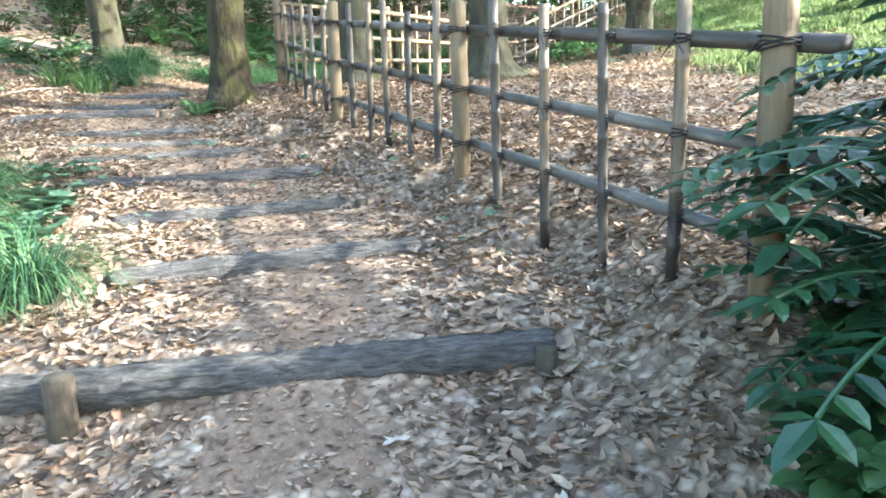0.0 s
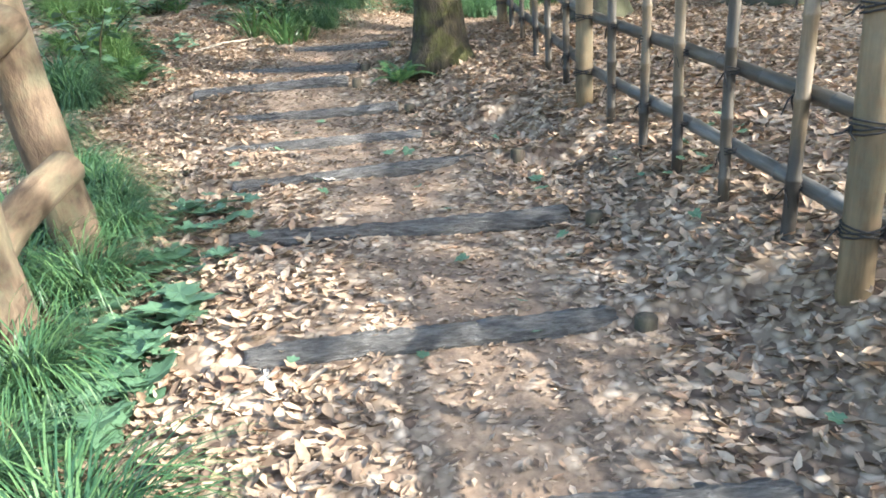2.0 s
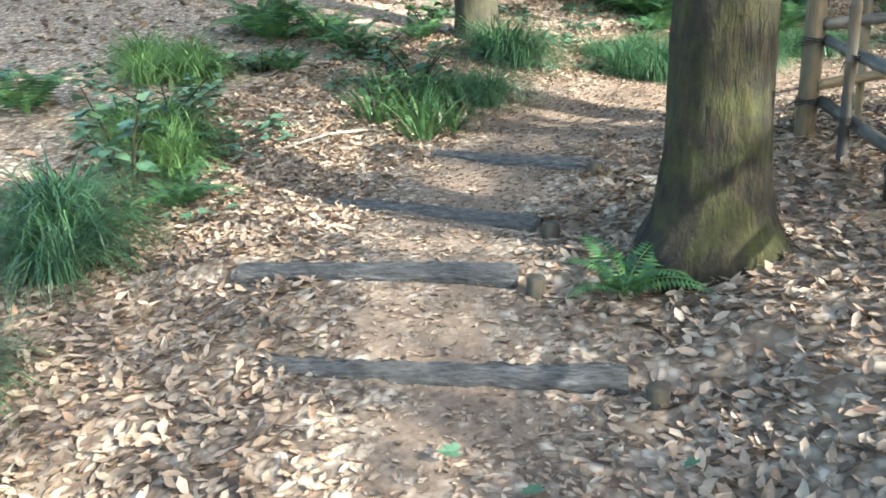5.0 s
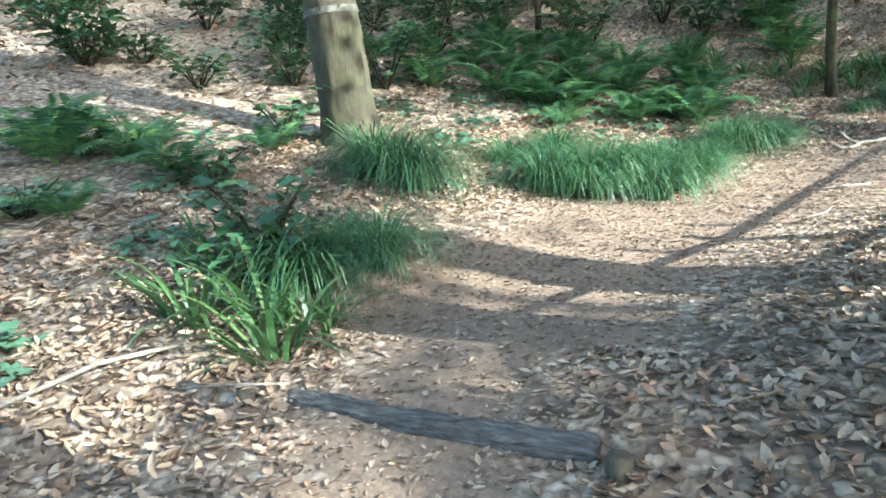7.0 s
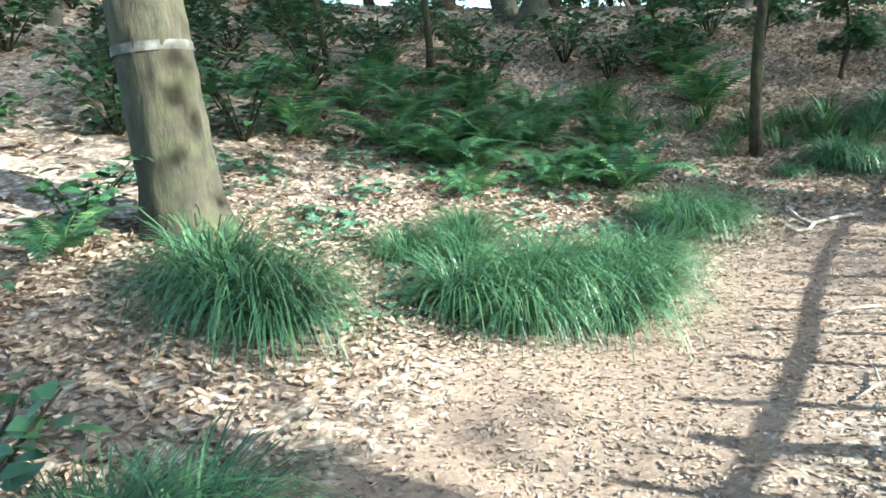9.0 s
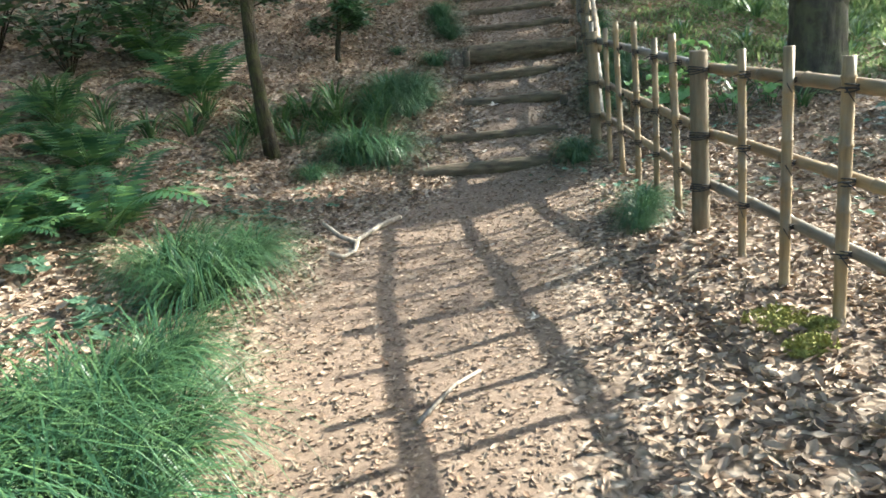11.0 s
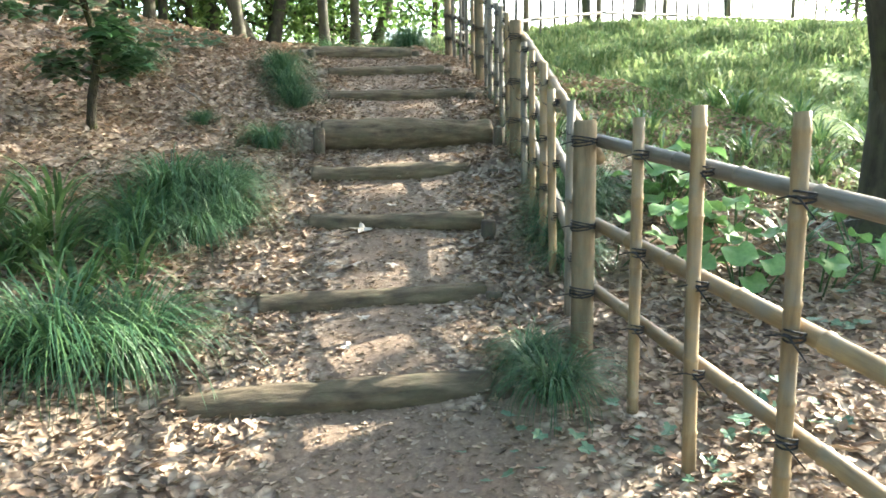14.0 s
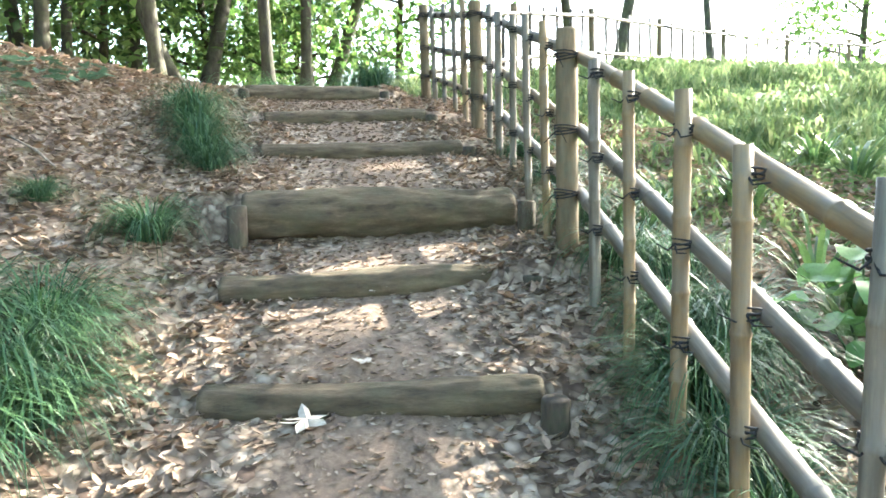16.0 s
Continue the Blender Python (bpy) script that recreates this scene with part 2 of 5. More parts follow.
SOIL = soil_material()
LITTER = leaf_material("dry_leaf", [(0.11, 0.076, 0.055), (0.2, 0.147, 0.106), (0.275, 0.2, 0.138), (0.355, 0.268, 0.192), (0.44, 0.353, 0.268), (0.3, 0.185, 0.117), (0.37, 0.285, 0.21)], 0.7, 0.12)
TRODDEN = leaf_material("trodden_leaf_crumb", [(0.09, 0.062, 0.044), (0.17, 0.122, 0.085), (0.25, 0.187, 0.135), (0.36, 0.28, 0.205), (0.2, 0.14, 0.095)], 0.85, 0.0)
GRASS = leaf_material("sedge_blade", [(0.022, 0.065, 0.032), (0.035, 0.1, 0.045), (0.06, 0.14, 0.06), (0.11, 0.2, 0.075), (0.03, 0.085, 0.04)], 0.45, 0.3, 0.5)
LILY = leaf_material("strap_leaf", [(0.032, 0.078, 0.028), (0.06, 0.13, 0.044), (0.12, 0.195, 0.07)], 0.4, 0.3, 0.5)
MEADOW_GRASS = leaf_material("meadow_grass", [(0.11, 0.17, 0.065), (0.16, 0.23, 0.09), (0.21, 0.28, 0.11), (0.29, 0.33, 0.16), (0.14, 0.21, 0.08)], 0.6, 0.5)
FERN = leaf_material("fern_leaflet", [(0.035, 0.095, 0.045), (0.055, 0.135, 0.055), (0.12, 0.22, 0.07)], 0.5, 0.35)
SHRUB = leaf_material("shrub_leaf", [(0.02, 0.06, 0.025), (0.04, 0.1, 0.035), (0.06, 0.14, 0.05)], 0.3, 0.2, 0.6)
PALE_LEAF = leaf_material("butterbur_leaf", [(0.06, 0.15, 0.08), (0.1, 0.22, 0.1), (0.17, 0.32, 0.1), (0.08, 0.18, 0.09)], 0.5, 0.4)
CROWN = leaf_material("crown_leaf", [(0.03, 0.08, 0.02), (0.06, 0.13, 0.03), (0.1, 0.19, 0.045), (0.15, 0.24, 0.06)], 0.5, 0.35)
# the crown leaf again, with backlight put into its brighter colours
BACKLIT_LEAF = leaf_material("backlit_understorey_leaf", [(0.035, 0.085, 0.025), (0.075, 0.15, 0.04), (0.13, 0.22, 0.06), (0.19, 0.29, 0.085)], 0.5, 0.5)
MOSS = leaf_material("moss_cushion", [(0.18, 0.19, 0.05), (0.28, 0.27, 0.09), (0.22, 0.22, 0.06)], 0.9, 0.0)
# the grey log's dark grain also paints shade into its bark crevices
GREY_LOG = grain_material("weathered_grey_log", (0.042, 0.041, 0.04), (0.125, 0.123, 0.121), (0.245, 0.242, 0.238), 0.22, 58, 0.85, 1.0, 0.05)
TAN_LOG = grain_material("mossy_brown_log", (0.034, 0.025, 0.015), (0.105, 0.078, 0.047), (0.22, 0.17, 0.108), 0.3, 16, 0.9, 0.9, 0.014, (0.095, 0.088, 0.048))
PEG = grain_material("peg_wood", (0.03, 0.024, 0.018), (0.075, 0.058, 0.042), (0.14, 0.112, 0.08), 0.3, 25, 0.9, 0.8, 0.006, (0.06, 0.068, 0.035))
BAMBOO_OLD = grain_material("weathered_bamboo", (0.062, 0.054, 0.041), (0.17, 0.15, 0.116), (0.33, 0.295, 0.24), 0.08, 30, 0.6, 0.3, 0.003, (0.16, 0.15, 0.13))
BAMBOO = grain_material("tan_bamboo", (0.1, 0.066, 0.033), (0.25, 0.175, 0.09), (0.37, 0.28, 0.16), 0.1, 22, 0.6, 0.3, 0.003, (0.15, 0.14, 0.115))
BAMBOO_DARK = grain_material("blackened_bamboo", (0.02, 0.018, 0.015), (0.06, 0.052, 0.043), (0.15, 0.135, 0.115), 0.1, 24, 0.5, 0.35, 0.003)
BAMBOO_GREY = grain_material("grey_bamboo", (0.04, 0.039, 0.036), (0.11, 0.106, 0.098), (0.27, 0.26, 0.24), 0.1, 26, 0.5, 0.35, 0.003)
BAMBOO_BROWN = grain_material("brown_bamboo_with_blackened_foot", (0.06, 0.045, 0.029), (0.155, 0.118, 0.077), (0.28, 0.22, 0.15), 0.1, 24, 0.55, 0.3, 0.003, (0.09, 0.08, 0.065), 0.42)
POST = grain_material("fence_post_wood", (0.066, 0.046, 0.026), (0.16, 0.117, 0.068), (0.26, 0.198, 0.124), 0.14, 18, 0.8, 0.5, 0.005, (0.11, 0.11, 0.075))
TWINE = grain_material("black_twine", (0.012, 0.012, 0.013), (0.022, 0.022, 0.024), (0.05, 0.05, 0.052), 4, 60, 0.9, 0.8, 0.003)
BARK = grain_material("mossy_bark", (0.007, 0.0055, 0.003), (0.026, 0.02, 0.01), (0.075, 0.058, 0.03), 0.3, 24, 0.95, 1.0, 0.05, (0.055, 0.06, 0.009))
BARK_GREY = grain_material("grey_bark", (0.017, 0.0155, 0.011), (0.046, 0.042, 0.03), (0.098, 0.09, 0.068), 0.3, 12, 0.92, 0.9, 0.02, (0.072, 0.08, 0.036))
BARK_BROWN = grain_material("mossy_grey_brown_bark", (0.014, 0.012, 0.007), (0.042, 0.036, 0.021), (0.09, 0.078, 0.048), 0.3, 12, 0.92, 0.9, 0.02, (0.055, 0.06, 0.022))
BARK_RED = grain_material("cedar_bark", (0.05, 0.03, 0.02), (0.12, 0.075, 0.05), (0.22, 0.15, 0.1), 0.06, 14, 0.95, 1.0, 0.02)
RAILING = grain_material("peeled_log_railing", (0.032, 0.021, 0.013), (0.09, 0.062, 0.039), (0.165, 0.122, 0.08), 0.3, 18, 0.9, 1.0, 0.018, (0.1, 0.1, 0.06))
STICK = grain_material("bleached_stick", (0.13, 0.11, 0.088), (0.28, 0.245, 0.2), (0.45, 0.41, 0.35), 0.15, 30, 0.85, 0.5, 0.004)
PAINT = grain_material("worn_white_paint", (0.05, 0.047, 0.038), (0.085, 0.082, 0.07), (0.2, 0.2, 0.185), 1.0, 14, 0.85, 0.5, 0.004)

# ---- building blocks ----
def mesh_of(name, verts, faces, mat, smooth=True):
    me = bpy.data.meshes.new(name)
    me.from_pydata([tuple(v) for v in verts], [], faces)
    if smooth:
        me.polygons.foreach_set("use_smooth", [True] * len(me.polygons))
    me.materials.append(mat)
    me.update()
    return me


def tube(points, radii, sides=10, caps=True, wobble=0.0, seed=0):
    """A round bar along points: vertices and faces."""
    rnd = random.Random(seed)
    verts, faces = [], []
    pts = [Vector(p) for p in points]
    side = None
    for i, p in enumerate(pts):
        way = (pts[min(i + 1, len(pts) - 1)] - pts[max(i - 1, 0)]).normalized()
        if side is None:
            side = way.orthogonal().normalized()
        side = (side - way * side.dot(way)).normalized()
        other = way.cross(side)
        for k in range(sides):
            a = 2 * math.pi * k / sides
            r = radii[i] * (1 + wobble * (rnd.random() - 0.5))
            verts.append(p + side * (r * math.cos(a)) + other * (r * math.sin(a)))
    for i in range(len(pts) - 1):
        for k in range(sides):
            n = (k + 1) % sides
            faces.append((i * sides + k, i * sides + n, (i + 1) * sides + n, (i + 1) * sides + k))
    if caps:
        faces.append(tuple(range(sides - 1, -1, -1)))
        faces.append(tuple(range((len(pts) - 1) * sides, len(pts) * sides)))
    return verts, faces


def ridged(piece, line, depth, across, lengthwise, seed):
    """Presses bark ridges, longer than wide, into a round bar that runs along z."""
    verts, faces = piece
    sides = len(verts) // len(line)
    for i, v in enumerate(verts):
        c = Vector(line[i // sides])
        d = Vector((v.x - c.x, v.y - c.y, 0))
        if d.length > 1e-6:
            a = math.atan2(d.y, d.x)
            q = Vector((math.cos(a) * across * 0.35, math.sin(a) * across * 0.35, v.z * lengthwise + seed * 3.1))
            k = noise.noise(q) + 0.6 * noise.noise(q * 2.7)
            verts[i] = v + d.normalized() * (depth * k)
    return verts, faces


def joined(*pieces):
    verts, faces = [], []
    for v, f in pieces:
        o = len(verts)
        verts += list(v)
        faces += [tuple(i + o for i in g) for g in f]
    return verts, faces


def part(name, piece, mat, parent, label="", at=None):
    ob = new(name, mesh_of(name, *piece, mat))
    ob.parent = parent
    if at is not None:
        ob.matrix_basis = at
    return tagged(ob, label)


def thing(name, at, label, category, group="", kind=""):
    ob = new(name)
    ob.empty_display_size = 0.1
    ob.matrix_basis = at
    return tagged(ob, label, category, group, kind)


def along(a, b):
    """A pose at a whose z axis points to b."""
    a, b = Vector(a), Vector(b)
    return Matrix.Translation(a) @ (b - a).to_track_quat("Z", "Y").to_matrix().to_4x4()


# ---- ground ----
def spread(lo, hi, step, reach):
    inner = list(np.arange(lo, hi + 1e-6, step))
    out, d = [], step
    p = hi
    while p < reach:
        d *= 1.25
        p += d
        out.append(p)
    before, d, p = [], step, lo
    while p > -reach:
        d *= 1.25
        p -= d
        before.append(p)
    return np.array(before[::-1] + inner + out)


def build_ground():
    xs, ys = spread(-7.0, 6.0, 0.075, 400), spread(-1.5, 23.5, 0.075, 400)
    gx, gy = np.meshgrid(xs, ys)
    x, y = gx.ravel(), gy.ravel()
    z = ground(x, y)
    nx, ny = len(xs), len(ys)
    i = np.arange(nx * ny).reshape(ny, nx)
    quads = np.stack([i[:-1, :-1], i[:-1, 1:], i[1:, 1:], i[1:, :-1]], -1).reshape(-1, 4)
    me = bpy.data.meshes.new("ground")
    me.vertices.add(len(x))
    me.vertices.foreach_set("co", np.stack([x, y, z], 1).ravel())
    me.loops.add(quads.size)
    me.loops.foreach_set("vertex_index", quads.ravel())
    me.polygons.add(len(quads))
    me.polygons.foreach_set("loop_start", np.arange(0, quads.size, 4))
    me.polygons.foreach_set("use_smooth", np.ones(len(quads), bool))
    me.update()
    bare = me.attributes.new("bare", "FLOAT", "POINT")
    bare.data.foreach_set("value", bareness(x, y))
    turf = me.attributes.new("turf", "FLOAT", "POINT")
    turf.data.foreach_set("value", turfiness(x, y))
    me.materials.append(SOIL)
    ob = new("ground", me)
    return tagged(ob, "brown woodland soil trodden bare along the path", "ground", kind="structure")


def bareness(x, y):
    """How far feet have worn the ground bare of leaves: 1 in the middle of the path."""
    d = way_distance(x, y)
    wide = np.where(y > 9.3, np.where(y < 16, 1.25, 0.55), 0.6)
    return np.where(y > 16.2, 0.5, np.where(y < 8.2, 0.46, 0.62)) * (1 - _smooth(d, wide * 0.25, wide * 1.15))


def turfiness(x, y):
    """1 where the meadow's turf covers the soil."""
    line_x = np.interp(y, [6, 7.5, 9, 11, 13, 14, 16, 18, 20, 21.8, 25], [5.0, 3.6, 3.0, 3.2, 4.0, 4.1, 3.5, 3.2, 4.4, 5.3, 5.8])
    return _smooth(x, line_x, line_x + 1.2) * _smooth(y, 5, 7)


build_ground()


# ---- log steps ----
def log_step(a, b, top, r, mat, seed, label, pegs, pegmat, sag=0.0):
    a, b = Vector((*a, top - r - sag)), Vector((*b, top - r))
    length = (b - a).length
    step = thing("log_step", Matrix.Translation((a + b) / 2), label, "step", "log steps up the path")
    n = int(length / 0.02)
    pts, rad = [], []
    for i in range(n + 1):
        k = i / n
        pts.append((0.012 * math.sin(k * 5 + seed), r * 0.1 * math.sin(k * 4 + 2 * seed), k * length))
        rad.append(r * (1 + 0.05 * math.sin(k * 9 + seed)) * (0.9 if i in (0, n) else 1))
    base = (a + b) / 2
    m = Matrix.Translation(-base) @ along(a, b)
    part("log", ridged(ridged(tube(pts, rad, 40), pts, r * 0.1, 6.0, 3.0, seed), pts, r * (0.07 if mat == TAN_LOG else 0.2), 15.0, 5.0 if mat == TAN_LOG else 14.0, seed + 3), mat, step, at=m)
    way = (b - a).normalized()
    front = Vector((way.y, -way.x, 0))
    for k, tall, pr in pegs:
        p = a + way * (k * length) + front * (r + pr * 0.8)
        g = height(p.x, p.y)
        foot = Vector((p.x, p.y, g - 0.12))
        up = Vector((p.x + 0.008, p.y, max(top - r + tall, g + 0.03)))
        h = (up - foot).length
        part("peg", tube([(0, 0, 0), (0, 0, h * 0.5), (0, 0, h - 0.008), (0, 0, h)], [pr, pr * 1.03, pr, pr * 0.86], 14, True, 0.06, seed + 5), pegmat, step, at=Matrix.Translation(-base) @ along(foot, up))
    return step


for i, (a, b, top, r) in enumerate(LOWER_LOGS):
    log_step(a, b, top, r, GREY_LOG, 11 + i, "weathered grey log step half sunk in leaf litter", ([(0.12, 0.07, 0.05)] if i == 0 else [(-0.12, 0.03, 0.038)] if i == 9 else [(-0.015, -0.01, 0.04)] if i in (3, 4) else []) + [(0.97 if i == 0 else 1.06, 0.045, 0.04)], PEG, 0.02)
for i, (a, b, top, r) in enumerate(STAIR_LOGS):
    log_step(a, b, top, r, TAN_LOG, 31 + i, "thick mossy brown log step" if i == 4 else "brown weathered log step with moss on its face", ([(-0.02, r * 0.6, 0.05)] if i in (4, 7) else []) + [(1.02, r * 0.35, 0.05)], PEG)


# ---- bamboo fence ----
def bamboo(length, r, seed, knot=0.27):
    rnd = random.Random(seed)
    pts, rad = [(0, 0, 0)], [r]
    z = rnd.uniform(0.05, knot)
    bend = rnd.uniform(-0.006, 0.006)
    while z < length - 0.04:
        for dz, k in ((-0.012, 1.0), (-0.003, 1.13), (0.003, 1.13), (0.012, 0.98)):
            pts.append((bend * math.sin(math.pi * z / length), 0.5 * bend * math.sin(4 * z / length), z + dz))
            rad.append(r * k)
        z += knot * rnd.uniform(0.85, 1.2)
    pts.append((0, 0, length))
    rad.append(r * 0.97)
    return tube(pts, rad, 12)


def knot_tie(r, seed):
    """Turns of twine round a crossing, and its two loose ends."""
    rnd = random.Random(seed)
    turns = []
    for k in range(4):
        a = (k - 1.5) * 0.007
        tilt = 0.22 if k % 2 else -0.22
        ring = [(r * 1.08 * math.cos(t), r * 1.08 * math.sin(t), a + tilt * r * math.cos(t)) for t in [2 * math.pi * j / 10 for j in range(11)]]
        turns.append(tube(ring, [0.0034] * 11, 5, False))
    for s in (-1, 1):
        turns.append(tube([(r * 1.1, 0, 0), (r * 1.4, s * 0.02, -0.01 + rnd.uniform(-0.02, 0.02)), (r * 1.6, s * 0.065, -0.03 + rnd.uniform(-0.04, 0.03))], [0.0036, 0.003, 0.002], 5))
    return joined(*turns)


def fence_run(name, posts, rails, pickets, label, rail_mats, picket_mats, post_r=0.052, rail_r=0.03, tall=1.04, overhang=(0.0, 0.0), picket_tall=1.0, seed=1, turn_side=1, first_post=True, thick=None):
    """posts: feet (x, y, z) in order. rails: heights over the foot. pickets: how many in each span."""
    rnd = random.Random(seed)
    base = Vector(posts[0])
    fence = thing(name, Matrix.Translation(base), label, "fence")
    back = Matrix.Translation(-base)
    tie_post = mesh_of("tie", *knot_tie(post_r + 0.004, seed), TWINE)
    tie_thin = mesh_of("tie", *knot_tie(0.0265, seed + 1), TWINE)

    def tie(mesh, m, scale=1.0):
        ob = new("tie", mesh)
        ob.parent = fence
        ob.matrix_basis = back @ m @ Matrix.Rotation(rnd.uniform(-0.4, 0.4) + math.pi, 4, "Z") @ Matrix.Scale(scale, 4)

    for i, p in enumerate(posts):
        if i == 0 and not first_post:
            continue
        p = Vector(p)
        lean = Vector((rnd.uniform(-0.012, 0.012), rnd.uniform(-0.012, 0.012), 0))
        h = tall + rnd.uniform(-0.02, 0.02) + 0.25
        part("post", tube([(0, 0, 0), (0, 0, 0.4), (0, 0, 0.8), (0, 0, h - 0.012), (0, 0, h)], [post_r * 1.04, post_r * 1.02, post_r, post_r * 0.98, post_r * 0.88], 16, True, 0.03, seed + i), POST, fence, at=back @ along(p - Vector((0, 0, 0.25)), p + Vector((0, 0, tall)) + lean))
        for h in rails:
            tie(tie_post, Matrix.Translation(p + Vector((0, 0, h)) + lean * h), 1.0)
    for i in range(len(posts) - 1):
        a, b = Vector(posts[i]), Vector(posts[i + 1])
        way = (b - a).normalized()
        flat = Vector((way.x, way.y, 0)).normalized()
        out = Vector((-flat.y, flat.x, 0)) * turn_side
        before = overhang[0] if i == 0 else 0.0
        after = overhang[1] if i == len(posts) - 2 else 0.0
        for j, h in enumerate(rails):
            s, e = a - way * before + Vector((0, 0, h)) - out * 0.066, b + way * after + Vector((0, 0, h)) - out * 0.066
            part("rail", bamboo((e - s).length, rail_r * rnd.uniform(0.92, 1.06), seed * 50 + i * 7 + j, 0.34), rail_mats[(i + j) % len(rail_mats)], fence, at=back @ along(s, e))
        n = pickets[i]
        for k in range(n):
            f = (k + 1) / (n + 1) + rnd.uniform(-0.015, 0.015)
            q = a.lerp(b, f) - out * 0.012
            g = min(height(q.x, q.y), q.z + 0.05)
            top = a.lerp(b, f).z + picket_tall + rnd.uniform(-0.05, 0.06)
            foot, head = Vector((q.x, q.y, g - 0.08)), Vector((q.x + rnd.uniform(-0.02, 0.02), q.y + rnd.uniform(-0.02, 0.02), top))
            part("picket", bamboo((head - foot).length, rnd.uniform(0.021, 0.027), seed * 90 + i * 11 + k, 0.24), picket_mats[rnd.randrange(len(picket_mats))], fence, at=back @ along(foot, head))
            for h in rails:
                tie(tie_thin, Matrix.Translation(Vector((q.x, q.y, a.lerp(b, f).z + h)) - out * 0.01), 1.0)
    return fence


def foot(x, y, sink=0.0):
    return (x, y, height(x, y) - sink)


FENCE_A = [foot(1.22, 2.22), foot(0.19, 4.23), foot(-0.98, 6.34), foot(-2.23, 9.14)]
FENCE_B = [foot(-2.23, 9.14), foot(-1.05, 10.98), foot(0.0, 13.52), foot(1.17, 15.97)]
FENCE_C = [foot(1.17, 15.97), foot(2.68, 17.97), foot(4.0, 19.9), foot(5.0, 21.7)]
FENCE_D = [foot(5.0, 21.7), foot(7.4, 22.6), foot(10.0, 23.2), foot(12.6, 23.5), foot(15.2, 23.5), foot(17.8, 23.2), foot(20.4, 22.7), foot(23.0, 22.0)]
fence_run("bamboo_fence", FENCE_A, (0.2, 0.52, 0.86), (4, 5, 5), "weathered grey bamboo lattice fence tied with black twine beside the path", [BAMBOO_GREY, BAMBOO_GREY, BAMBOO_DARK], [BAMBOO_BROWN, BAMBOO_BROWN, BAMBOO_DARK], overhang=(0.17, 0.0), seed=3, tall=1.03)
fence_run("bamboo_fence", FENCE_B, (0.29, 0.6, 0.98), (4, 5, 5), "tan bamboo lattice fence tied with black twine along the bend", [BAMBOO, BAMBOO_OLD, BAMBOO], [BAMBOO, BAMBOO, BAMBOO_OLD], seed=5, first_post=False, tall=1.07, picket_tall=1.14)
fence_run("bamboo_fence", FENCE_C, (0.26, 0.56, 0.9), (5, 5, 4), "pale bamboo lattice fence climbing beside the log stairs", [BAMBOO_OLD, BAMBOO_OLD, BAMBOO], [BAMBOO_OLD, BAMBOO_OLD, BAMBOO], seed=7, first_post=False, tall=1.02)
fence_run("bamboo_fence", FENCE_D, (0.3, 0.9), (5, 5, 5, 5, 5, 5, 5), "distant bamboo fence along the crest of the meadow", [BAMBOO_DARK, BAMBOO_OLD], [BAMBOO_DARK], seed=9, first_post=False, tall=1.05)


# ---- trees ----
def trunk_piece(h, r, seed, flare=1.5, lean=(0, 0), bow=0.1, fine=False):
    rnd = random.Random(seed)
    n = 80 if fine else 16
    pts, rad = [], []
    for i in range(n + 1):
        k = (i / n) ** (1.9 if fine else 1.35)
        z = -0.3 + k * (h + 0.3)
        pts.append((lean[0] * z + bow * math.sin(2.2 * k + seed), lean[1] * z + bow * 0.7 * math.sin(2.9 * k + 2 * seed) - bow * 0.7 * math.sin(2 * seed), z))
        rad.append(r * (1 - 0.55 * k) * (1 + (flare - 1) * math.exp(-max(z, 0) / 0.16)))
    x0, y0 = pts[n // 8][0], pts[n // 8][1]
    pts = [(x - x0, y - y0, z) for x, y, z in pts]
    verts, faces = ridged(tube(pts, rad, 48), pts, r * 0.06, 22.0, 5.0, seed) if fine else tube(pts, rad, 20, True, 0.05, seed)
    pts = pts[::5] if fine else pts
    # buttress roots
    for i, v in enumerate(verts):
        a = math.atan2(v.y, v.x)
        k = math.exp(-max(v.z, 0) / 0.14) * (flare - 1) * 0.5
        f = 1 + k * max(0, math.sin(a * 4 + seed)) * 0.6
        verts[i] = Vector((v.x * f, v.y * f, v.z))
    return (verts, faces), pts


LEAF_OUTLINE = [(0, 0, 0.02), (-0.25, 0.33, 0.05), (0.02, 0.34, -0.03), (0.27, 0.3, 0.01), (-0.17, 0.7, 0.0), (-0.02, 0.7, -0.04), (0.2, 0.66, 0.05), (-0.04, 1, 0.04)]
LEAF_FACES = [(0, 2, 1), (0, 3, 2), (1, 2, 5, 4), (2, 3, 6, 5), (4, 5, 7), (5, 6, 7)]


SMALL_OUTLINE = [(0, 0, 0), (-0.3, 0.45, 0.04), (0, 0.5, -0.05), (0.3, 0.45, 0.04), (0, 1, -0.02)]
SMALL_FACES = [(0, 2, 1), (0, 3, 2), (1, 2, 4), (2, 3, 4)]


